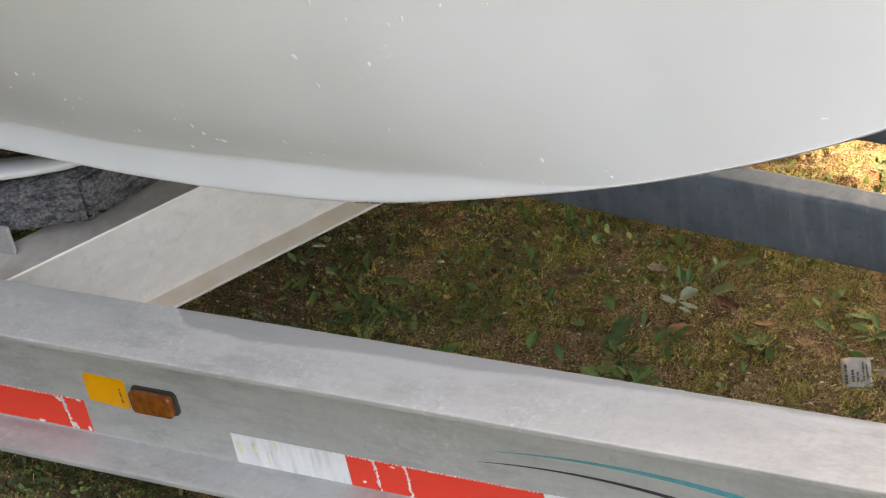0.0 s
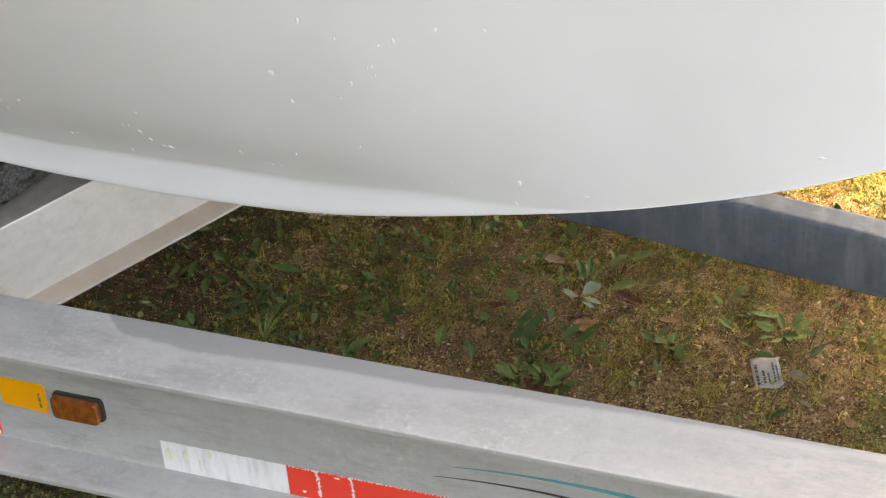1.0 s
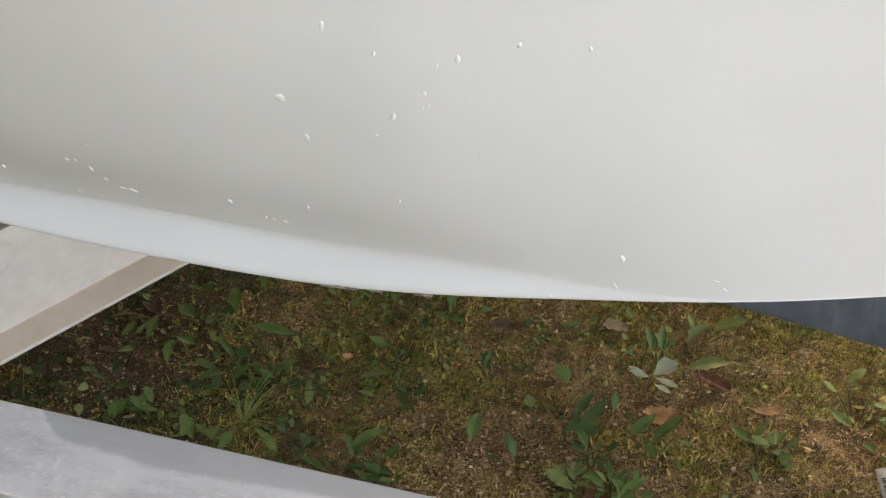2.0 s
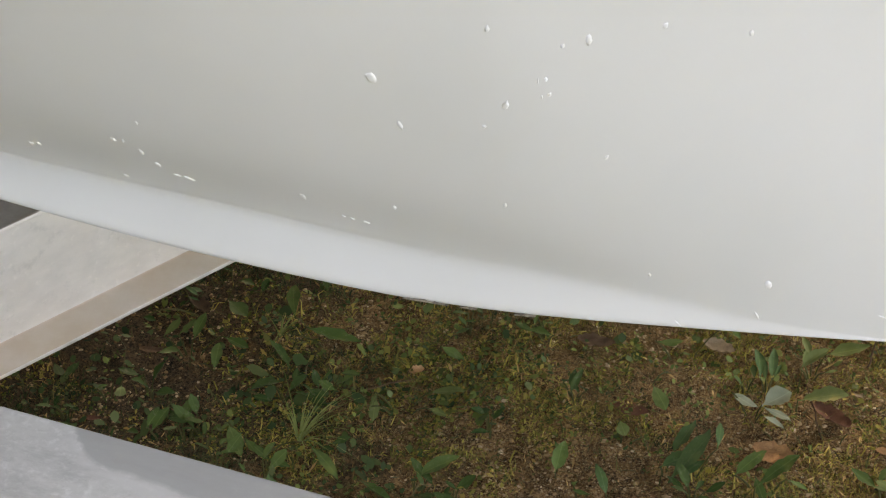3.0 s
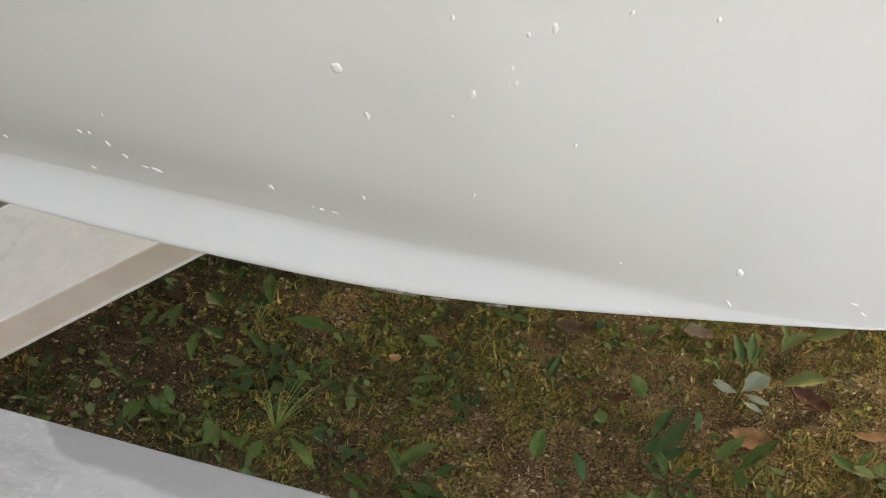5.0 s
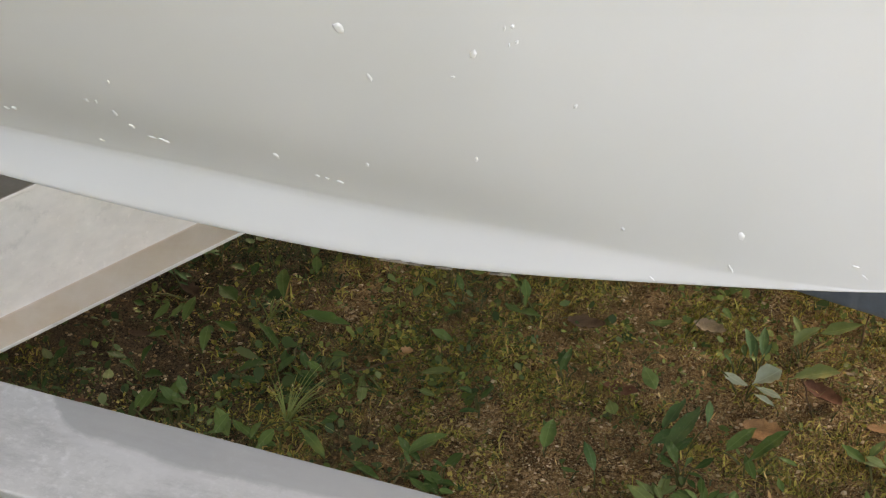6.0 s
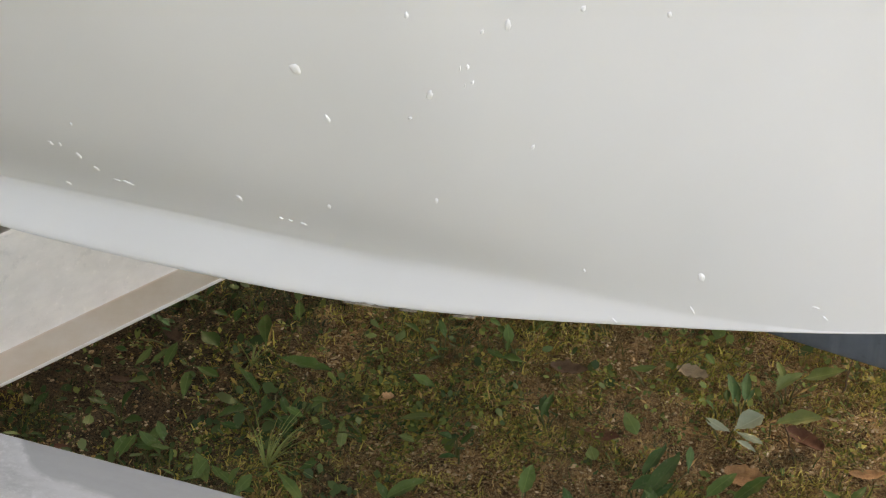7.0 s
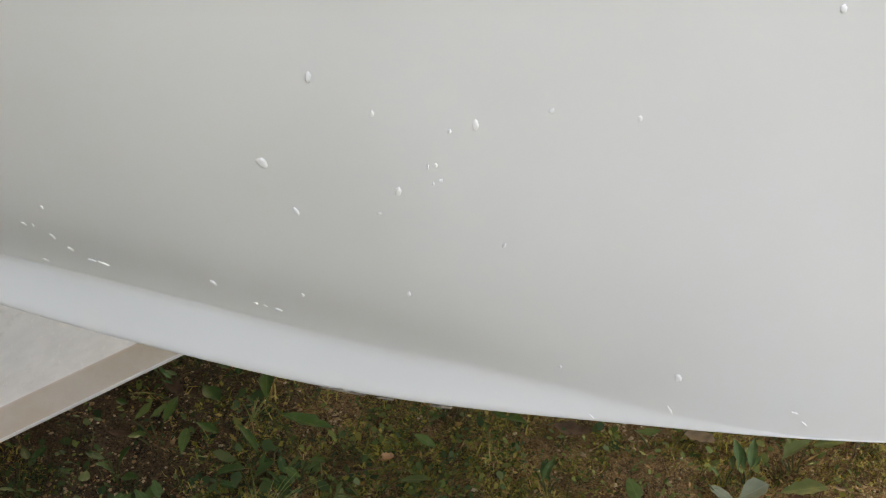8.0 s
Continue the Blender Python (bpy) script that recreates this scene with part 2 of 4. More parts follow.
def extrude(outline, axis, a, b, cuts=1):
    """A prism of the outline (pairs) along x ('x': pairs are y, z) or along y ('y': pairs are x, z)."""
    bm = bmesh.new()
    rings = []
    for i in range(cuts + 1):
        s = a + (b - a) * i / cuts
        rings.append([bm.verts.new((s, p, q) if axis == "x" else (p, s, q)) for p, q in outline])
    n = len(outline)
    for r0, r1 in zip(rings, rings[1:]):
        for i in range(n):
            bm.faces.new((r0[i], r0[(i + 1) % n], r1[(i + 1) % n], r1[i]))
    bm.faces.new(rings[0][::-1])
    bm.faces.new(rings[-1])
    return bm


def rounded(points, r, seg=4):
    """The polygon with each corner rounded by about r."""
    out = []
    n = len(points)
    for i, p in enumerate(points):
        p, a, b = Vector(p), Vector(points[i - 1]), Vector(points[(i + 1) % n])
        da, db = (a - p), (b - p)
        k = min(r, da.length * 0.45, db.length * 0.45)
        s, e = p + da.normalized() * k, p + db.normalized() * k
        for j in range(seg + 1):
            t = j / seg
            out.append(tuple(s * (1 - t) ** 2 + p * 2 * t * (1 - t) + e * t * t))
    return out


def spline(xs, vs, x):
    """A smooth curve through the knots (monotone enough for a fair line)."""
    x = min(max(x, xs[0]), xs[-1])
    i = max(k for k in range(len(xs) - 1) if xs[k] <= x)
    h = xs[i + 1] - xs[i]
    t = (x - xs[i]) / h

    def slope(k):
        if k == 0:
            return (vs[1] - vs[0]) / (xs[1] - xs[0])
        if k == len(xs) - 1:
            return (vs[-1] - vs[-2]) / (xs[-1] - xs[-2])
        a, b = (vs[k] - vs[k - 1]) / (xs[k] - xs[k - 1]), (vs[k + 1] - vs[k]) / (xs[k + 1] - xs[k])
        ha, hb = xs[k] - xs[k - 1], xs[k + 1] - xs[k]
        return (a * hb + b * ha) / (ha + hb)
    m0, m1 = slope(i) * h, slope(i + 1) * h
    return (2 * t ** 3 - 3 * t * t + 1) * vs[i] + (t ** 3 - 2 * t * t + t) * m0 + (3 * t * t - 2 * t ** 3) * vs[i + 1] + (t ** 3 - t * t) * m1


# ---- ground ----
GROUND_LEVEL = 0.10


def height(x, y):
    v = noise.noise((x * 2.3, y * 2.3, 0.0)) * 0.012 + noise.noise((x * 9.0, y * 9.0, 3.0)) * 0.006 + noise.noise((x * 32.0, y * 32.0, 7.0)) * 0.0085 + noise.noise((x * 70.0, y * 70.0, 2.0)) * 0.0050
    return GROUND_LEVEL + v * max(0.0, 1 - max(abs(x - 0.5), abs(y - 0.8)) / 5.0)


def ground_sheet():
    bm = bmesh.new()
    xs = [-80, -30, -12, -5, -2.5, -1.5, -1.0, -0.75] + [-0.6 + i * 0.0075 for i in range(267)] + [1.7, 2.2, 3.2, 4.5, 8, 20, 40, 80]
    ys = [-80, -30, -12, -5, -2.5, -1.2, -0.6, -0.3] + [-0.1 + i * 0.0075 for i in range(227)] + [1.9, 2.4, 3.4, 5, 9, 20, 40, 80]
    g = [[bm.verts.new((x, y, height(x, y))) for x in xs] for y in ys]
    for j in range(len(ys) - 1):
        for i in range(len(xs) - 1):
            bm.faces.new((g[j][i], g[j][i + 1], g[j + 1][i + 1], g[j + 1][i]))
    return tagged(part("ground", bm, SOIL, smooth=True), "bare sandy brown soil with moss and gravel", "ground", kind="structure")


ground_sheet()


def added_hedge():
    """Unseen overgrown hedge, added behind and beside the camera to block skylight."""
    m = Mat("added_hedge_foliage", 0.8, 0.0, 0.2)
    a, b = m.noise(2.2, 6, 0.7), m.noise(14.0, 6, 0.75)
    m.color(m.mix(m.ramp(a, (0.3, 0.2), (0.7, 0.9)), m.ramp(b, (0.3, (0.010, 0.014, 0.007)), (0.7, (0.050, 0.062, 0.028))), (0.055, 0.060, 0.034)))
    m.bump(b, 1.0, 0.08)
    bm = bmesh.new()
    path = [(-4.5, 6.0), (-3.6, 2.0), (-3.1, -0.6), (-2.6, -2.6), (-1.6, -4.2), (-0.4, -5.2), (0.4, -5.9)]
    rows = []
    n = 90
    for i in range(n + 1):
        t = i / n * (len(path) - 1)
        k = min(int(t), len(path) - 2)
        x = path[k][0] + (path[k + 1][0] - path[k][0]) * (t - k)
        y = path[k][1] + (path[k + 1][1] - path[k][1]) * (t - k)
        d = Vector((0.4 - x, 0.5 - y, 0)).normalized()
        h = 4.5 + 0.9 * noise.noise((i * 0.16, 0, 0)) + 0.35 * noise.noise((i * 0.7, 3, 0))
        ring = []
        for j in range(15):
            u = j / 14
            z = -0.05 + (h + 0.05) * math.sin(min(1.0, u / 0.62) * math.pi / 2) if u < 0.62 else h - (h + 0.05) * ((u - 0.62) / 0.38) ** 1.5
            off = 0.55 * math.sin(math.pi * u) * (1 if u < 0.62 else 0.4) - (0.9 if u > 0.62 else 0) * (u - 0.62) / 0.38
            off += 0.22 * noise.noise((i * 0.45, j * 0.6, 1.0)) + 0.10 * noise.noise((i * 1.7, j * 1.9, 4.0))
            ring.append(bm.verts.new((x + d.x * off, y + d.y * off, z)))
        rows.append(ring)
    for r0, r1 in zip(rows, rows[1:]):
        for j in range(14):
            bm.faces.new((r0[j], r0[j + 1], r1[j + 1], r1[j]))
    return tagged(part("backdrop", bm, m.m, smooth=True), "unseen dark overgrown hedge added to block skylight", "hedge", kind="structure")


added_hedge()

# ---- trailer ----
RAIL_TOP, RAIL_BOTTOM, RAIL_FRONT, RAIL_BACK = 0.400, 0.180, -0.059, 0.053
trailer = empty("boat_trailer", (0.4, 0.3, GROUND_LEVEL), "aluminium beam boat trailer parked on weedy ground", "trailer")


def under(ob, parent):
    ob.parent = parent
    ob.matrix_parent_inverse = Matrix.Translation(-Vector(parent.location))
    return ob


def ibeam(y0, y1, z0, z1, flange, web, mid=None):
    m = (y0 + y1) / 2 if mid is None else mid
    pts = [(y0, z0), (y1, z0), (y1, z0 + flange), (m + web / 2, z0 + flange * 1.3), (m + web / 2, z1 - flange * 1.3), (y1, z1 - flange), (y1, z1), (y0, z1), (y0, z1 - flange), (m - web / 2, z1 - flange * 1.3), (m - web / 2, z0 + flange * 1.3), (y0, z0 + flange)]
    return rounded(pts, 0.0028, 3)


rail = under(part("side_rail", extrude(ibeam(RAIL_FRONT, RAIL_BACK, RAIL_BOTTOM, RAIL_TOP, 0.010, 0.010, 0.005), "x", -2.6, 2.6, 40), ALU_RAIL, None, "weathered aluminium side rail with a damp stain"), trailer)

# crossbeam, sloping back in plan
CX, CS = -0.1760, 0.5572
cross_bm = extrude(ibeam(-0.10, 0.0, 0.2055, 0.3795, 0.0055, 0.008), "y", 0.012, 1.75, 20)
for v in cross_bm.verts:
    v.co.x += CX + CS * (v.co.y - 0.05)
crossbeam = under(part("crossbeam", cross_bm, ALU_CROSS, None, "pale aluminium crossbeam with grimy flanges"), trailer)

# galvanised tubes beyond
def tube(x0, x1, ya, slope, z0, z1, w):
    bm = extrude(rounded([(0, z0), (w, z0), (w, z1), (0, z1)], 0.008, 4), "x", x0, x1, 12)
    for v in bm.verts:
        v.co.y += ya + slope * v.co.x
    return bm


under(part("inner_tube", tube(0.16, 2.4, 0.7160, -0.1365, 0.2011, 0.3066, 0.047), GALV, None, "dark weathered galvanised steel tube"), trailer)
under(part("outer_tube", tube(0.45, 2.6, 1.00, -0.10, 0.197, 0.297, 0.052), GALV, None, "dark galvanised steel tube"), trailer)

# ---- boat ----
EX = [-2.6, -1.2, -0.5, -0.15, 0.05, 0.25, 0.45, 0.65, 0.85, 1.1, 1.4, 1.8, 2.15, 2.4]
EY = [0.2243, 0.1643, 0.1413, 0.1421, 0.1444, 0.1405, 0.136, 0.1353, 0.1299, 0.1429, 0.2261, 0.388, 0.535, 0.625]
EZ = [0.5911, 0.5761, 0.5661, 0.5539, 0.5374, 0.5356, 0.5488, 0.5826, 0.634, 0.7187, 0.8566, 1.038, 1.197, 1.297]
BX = [-2.6, -0.15, 0.05, 0.25, 0.45, 0.53, 0.61, 0.70, 0.80, 2.4]
BDY = [0.028, 0.028, 0.020, 0.017, 0.0145, 0.0115, 0.007, 0.003, 0.001, 0.001]
BDZ = [0.03, 0.030, 0.037, 0.045, 0.040, 0.037, 0.028, 0.016, 0.005, 0.003]
LX = [-2.6, 0.10, 0.30, 0.50, 0.70, 0.90, 1.20, 2.4]
LV = [0.57, 0.56, 0.42, 0.22, 0.01, -0.15, -0.27, -0.15]
KEEL_Y = 0.65


def keel_line(x):
    return KEEL_Y + 0.16 * min(1.0, max(0.0, (1.05 - x) / 0.9)) ** 1.5


def hull_section(x):
    """Points (y, z) from the keel round the chine and up the near side to the sheer, then over the deck."""
    ey, ez = spline(EX, EY, x), spline(EX, EZ, x)
    dy, dz, lean = max(0.001, spline(BX, BDY, x)), max(0.0068, spline(BX, BDZ, x)), spline(LX, LV, x)
    mid = keel_line(x)
    w = max(0.02, mid - ey)
    keel = ez - 0.20 * min(1.0, w / 0.45)
    pts = [(mid, keel), (mid - w * 0.33, keel + (ez - keel) * 0.30), (mid - w * 0.62, keel + (ez - keel) * 0.62), (mid - w * 0.80, keel + (ez - keel) * 0.97), (ey + w * 0.08, ez + 0.006)]
    r = 1.0 + 1.1 * min(1.0, max(0.0, (x - 0.40) / 0.25))
    pts += [(ey + 0.010 * r, ez + 0.001), (ey + 0.004 * r, ez - 0.0005), (ey + 0.0008 * r, ez + 0.002 * r), (ey, ez + 0.006)]
    for k in range(1, 7):
        t = k / 7
        pts.append((ey + dy * (t * 0.75 + t * t * 0.25), ez + 0.006 + (dz - 0.006) * t))
    cy, cz = ey + dy, ez + dz
    top = cz + 0.78
    n = 26
    for k in range(n + 1):
        z = cz + (top - cz) * (k / n) ** 1.6
        h = z - cz
        q = min(h, 0.40)
        y = cy - lean * (q - 0.55 * q * q / 0.80) - lean * 0.45 * (h - q)
        y -= 0.50 * 0.045 * (1 - math.exp(-h / 0.045)) * min(1.0, max(0.0, (0.82 - x) / 0.3))
        pts.append((min(mid - 0.005, y), z))
    # the crease between band and side softens towards the bow
    for turn in range(6):
        soft = 0.5 * min(1.0, max(0.12, (x - 0.30) / 0.25))
        ys = [p[0] for p in pts]
        for k in range(10, 22):
            f = min(1.0, max(0.0, (pts[k][1] - pts[k - 1][1]) / max(1e-6, pts[k + 1][1] - pts[k - 1][1])))
            pts[k] = (ys[k] + soft * (ys[k - 1] + (ys[k + 1] - ys[k - 1]) * f - ys[k]), pts[k][1])
    ty, tz = pts[-1]
    pts += [(min(mid - 0.004, ty - 0.015), tz + 0.01), (min(mid - 0.004, ty - 0.015), tz + 0.04), (min(mid - 0.002, ty + 0.05), tz + 0.05), (mid, tz + 0.07)]
    return pts


def hull_mesh():
    bm = bmesh.new()
    xs = [-2.6, -2.0, -1.4, -1.0, -0.7, -0.5] + [-0.4 + i * 0.02 for i in range(91)] + [1.5, 1.6, 1.7, 1.8, 1.9, 2.0, 2.1, 2.2, 2.3, 2.4]
    rows = []
    for x in xs:
        near = hull_section(x)
        far = [(2 * keel_line(x) - y, z) for y, z in near[1:-1]][::-1]
        rows.append([bm.verts.new((x, y, z)) for y, z in near + far])
    n = len(rows[0])
    for a, b in zip(rows, rows[1:]):
        for i in range(n):
            bm.faces.new((a[i], a[(i + 1) % n], b[(i + 1) % n], b[i]))
    bm.faces.new(rows[0])
    bm.faces.new(rows[-1][::-1])
    return bm


boat = empty("boat", (0.4, 0.62, 0.45), "white fibreglass boat with chipped gelcoat on a trailer", "boat")
hull = under(part("hull", hull_mesh(), GEL, None, "glossy white gelcoat hull with a rounded chine", smooth=True), boat)


def hull_side(x, z):
    """The outer side's y at a station and height, and the normal there."""
    def y_at(px, pz):
        pts = hull_section(px)[8:-4]
        for (y0, z0), (y1, z1) in zip(pts, pts[1:]):
            if z0 <= pz <= z1:
                return y0 + (y1 - y0) * (pz - z0) / max(1e-6, z1 - z0)
        return pts[0][0] if pz < pts[0][1] else pts[-1][0]
    y = y_at(x, z)
    gx, gz = (y_at(x + 0.01, z) - y_at(x - 0.01, z)) / 0.02, (y_at(x, z + 0.006) - y_at(x, z - 0.006)) / 0.012
    return y, Vector((gx, -1, gz)).normalized()


chip_count = 0


def chip(x, z, a, b, turn):
    """A small raised flake of gelcoat with an uneven, drop-like outline and a lifted rim."""
    global chip_count
    chip_count += 1
    rng = random.Random(chip_count)
    y, n = hull_side(x, z)
    up = (Vector((0, 0, 1)) - n * n.z).normalized()
    side = up.cross(n)
    c, s = math.cos(radians(turn)), math.sin(radians(turn))
    u, v = side * c + up * s, up * c - side * s
    at = Vector((x, y, z))

    def tall(p):
        return p + up * (p.dot(up) * 0.35 * min(1.0, max(0.0, (0.62 - x) / 0.3)))
    bm = bmesh.new()
    k = 12
    outline = [1 + rng.uniform(-0.18, 0.18) + (0.25 if i == 0 else 0) for i in range(k)]
    rings = []
    for r, h in ((1.0, -0.0002), (0.85, 0.0007), (0.45, 0.0010)):
        rings.append([bm.verts.new(at + tall(u * (a * r * o * math.cos(2 * math.pi * i / k)) + v * (b * r * o * math.sin(2 * math.pi * i / k))) + n * h) for i, o in enumerate(outline)])
    for r0, r1 in zip(rings, rings[1:]):
        for i in range(k):
            bm.faces.new((r0[i], r0[(i + 1) % k], r1[(i + 1) % k], r1[i]))
    bm.faces.new(rings[-1])
    return under(part("gelcoat_chip", bm, CHIP if b > 0.00125 else SCUFF, None, smooth=True), boat)


chip(0.4655, 0.8704, 0.0043, 0.0021, 80)
chip(0.5026, 0.8450, 0.0023, 0.0016, 80)
chip(0.4213, 0.7910, 0.0045, 0.0036, -50)
chip(0.4370, 0.7470, 0.0034, 0.0017, -70)
chip(0.5119, 0.7794, 0.0037, 0.0020, 70)
chip(0.5666, 0.8413, 0.0039, 0.0023, 85)
chip(0.5502, 0.8351, 0.0020, 0.0014, 70)
chip(0.5391, 0.8059, 0.0018, 0.0013, 80)
chip(0.5413, 0.7930, 0.0018, 0.0013, 60)
chip(0.5787, 0.7416, 0.0021, 0.0013, 70)
chip(0.6140, 0.8569, 0.0025, 0.0016, 60)
chip(0.6670, 0.8555, 0.0023, 0.0016, 80)
chip(0.7803, 0.9415, 0.0033, 0.0022, 80)
chip(0.5054, 0.6783, 0.0025, 0.0014, 80)
chip(0.3446, 0.6397, 0.0029, 0.0021, -60)
chip(0.4190, 0.6501, 0.0020, 0.0016, 90)
chip(0.3894, 0.6177, 0.0025, 0.0012, -20)
chip(0.3790, 0.6195, 0.0019, 0.0010, -20)
chip(0.3718, 0.6203, 0.0017, 0.0010, -10)
chip(0.2269, 0.6423, 0.0023, 0.0017, -50)
chip(0.2190, 0.6577, 0.0032, 0.0021, -80)
chip(0.2006, 0.6698, 0.0021, 0.0017, -40)
chip(0.1819, 0.6023, 0.0024, 0.0020, -60)
chip(0.6083, 0.6279, 0.0018, 0.0012, -80)
chip(0.6941, 0.6450, 0.0036, 0.0027, 90)
chip(0.6876, 0.6117, 0.0035, 0.0010, -60)
chip(0.2302, 0.7002, 0.0016, 0.0010, 90)
chip(0.4962, 0.7569, 0.0017, 0.0011, 10)
chip(0.2385, 0.6297, 0.0034, 0.0011, -10)
chip(0.2477, 0.6287, 0.0043, 0.0013, -25)
chip(0.1143, 0.6306, 0.0026, 0.0018, -70)
chip(0.1221, 0.6332, 0.0024, 0.0017, -60)
chip(0.2087, 0.6697, 0.0021, 0.0010, 80)
chip(0.5340, 0.8039, 0.0022, 0.0007, 85)
chip(0.5362, 0.7899, 0.0017, 0.0007, 85)
chip(0.7746, 0.6397, 0.0027, 0.0006, -5)
chip(0.7816, 0.6329, 0.0023, 0.0006, -30)
chip(0.6310, 0.5874, 0.0025, 0.0006, -30)
chip(0.0037, 0.7816, 0.0021, 0.0018, 80)
chip(0.0068, 0.7428, 0.0025, 0.0018, 80)
chip(0.0356, 0.7457, 0.0025, 0.0018, 60)
chip(-0.0256, 0.7118, 0.0025, 0.0018, 70)
chip(0.0493, 0.6941, 0.0025, 0.0018, 80)
chip(0.0750, 0.6986, 0.0022, 0.0018, 60)
chip(0.0489, 0.6766, 0.0022, 0.0015, 70)
chip(-0.0036, 0.6324, 0.0026, 0.0019, 80)
chip(1.0394, 0.7319, 0.0043, 0.0015, 10)


def worn_edge(x0, x1, deep, seed):
    """A ragged knock along the chine's lower edge."""
    rng = random.Random(seed)
    bm = bmesh.new()
    n = 14
    rows = []
    for i in range(n + 1):
        x = x0 + (x1 - x0) * i / n
        ey, ez = spline(EX, EY, x), spline(EX, EZ, x)
        h = deep * rng.uniform(0.0, 1.0) * math.sin(math.pi * (i + 0.3) / (n + 0.6)) - 0.001
        rows.append([bm.verts.new((x, ey + 0.003, ez - 0.0006)), bm.verts.new((x, ey + 0.0006, ez + 0.0005)), bm.verts.new((x, ey - 0.0003, ez + 0.003 + h)), bm.verts.new((x, ey + 0.004, ez + 0.002 + h))])
    for a, b in zip(rows, rows[1:]):
        for i in range(4):
            bm.faces.new((a[i], a[(i + 1) % 4], b[(i + 1) % 4], b[i]))
    bm.faces.new(rows[0][::-1])
    bm.faces.new(rows[-1])
    return under(part("worn_edge", bm, WORN, None, "scuffed bare laminate"), boat)


worn_edge(0.415, 0.452, 0.0025, 1)
worn_edge(0.462, 0.475, 0.0018, 2)
worn_edge(0.506, 0.522, 0.002, 3)


def strake():
    """A rounded white running strake under the hull that sits on the bunk."""
    bm = bmesh.new()
    rows = []
    for i in range(41):
        x = -1.6 + 1.505 * i / 40
        s = 1.0 if i < 37 else math.sqrt(max(0.02, 1 - ((i - 37) / 3.4) ** 2))
        y = 0.162 + 0.42 * (x + 0.226)
        y = max(y, 0.10)
        prof = [(y + 0.052, 0.486), (y + 0.050, 0.476), (y + 0.03, 0.4735), (y + 0.010, 0.4750), (y + 0.002, 0.480), (y, 0.486), (y + 0.003, 0.490), (y + 0.020, 0.493), (y + 0.048, 0.491)]
        rows.append([bm.verts.new((x, y + 0.04 + (p - y - 0.04) * s, 0.490 + (q - 0.490) * (0.6 + 0.4 * s))) for p, q in prof])
    n = len(rows[0])
    for a, b in zip(rows, rows[1:]):
        for i in range(n):
            bm.faces.new((a[i], a[(i + 1) % n], b[(i + 1) % n], b[i]))
    bm.faces.new(rows[0])
    bm.faces.new(rows[-1][::-1])
    return under(part("running_strake", bm, GEL, None, "rounded white strake under the hull", smooth=True), boat)


strake()


# ---- bunk and its bracket ----
def bunk():
    bm = bmesh.new()
    u, w = Vector((0.92, 0.40, 0)).normalized(), Vector((0.35, 0.93, 0)).normalized()
    at = Vector((-0.108, 0.207, -0.004))
    prof = rounded([(0, 0.400), (0.150, 0.400), (0.150, 0.470), (0, 0.470)], 0.016, 4)
    rows = []
    m = 260
    for i in range(m + 1):
        s = -1.3 * (1 - i / m)
        ring = []
        for k, (q, z) in enumerate(prof):
            g = noise.noise((s * 22, k * 0.9, 1.0)) * 0.006 + noise.noise((s * 75, k * 2.1, 5.0)) * 0.006
            cq, cz = q - 0.075, z - 0.435
            f = 1 + g / 0.05
            ring.append(bm.verts.new(at + u * s + w * (0.075 + cq * f) + Vector((0, 0, 0.435 + cz * f))))
        rows.append(ring)
    n = len(prof)
    for a, b in zip(rows, rows[1:]):
        for i in range(n):
            bm.faces.new((a[i], a[(i + 1) % n], b[(i + 1) % n], b[i]))
    bm.faces.new(rows[0])
    bm.faces.new(rows[-1][::-1])
    return bm


bunk_board = tagged(part("bunk_board", bunk(), CARPET, None, smooth=True), "timber bunk wrapped in fuzzy dark grey carpet", "bunk")


def bunk_flap():
    """The loose tail of carpet folded round the bunk's end."""
    bm = bmesh.new()
    u, w = Vector((0.92, 0.40, 0)).normalized(), Vector((0.35, 0.93, 0)).normalized()
    at = Vector((-0.108, 0.207, -0.004)) + u * 0.001
    rows = []
    for i in range(13):
        q = 0.004 + 0.150 * i / 12
        lo = 0.405 + 0.012 * noise.noise((i * 0.6, 0, 0)) + 0.020 * max(0, i / 12 - 0.4)
        t = 0.012 + 0.004 * noise.noise((i * 0.9, 3, 0))
        base = at + w * q
        rows.append([bm.verts.new(base + Vector((0, 0, lo))), bm.verts.new(base + u * t + Vector((0, 0, lo + 0.006))), bm.verts.new(base + u * t + Vector((0, 0, 0.460))), bm.verts.new(base + Vector((0, 0, 0.468)))])
    for a, b in zip(rows, rows[1:]):
        for i in range(4):
            bm.faces.new((a[i], a[(i + 1) % 4], b[(i + 1) % 4], b[i]))
    bm.faces.new(rows[0])
    bm.faces.new(rows[-1][::-1])
    return bm


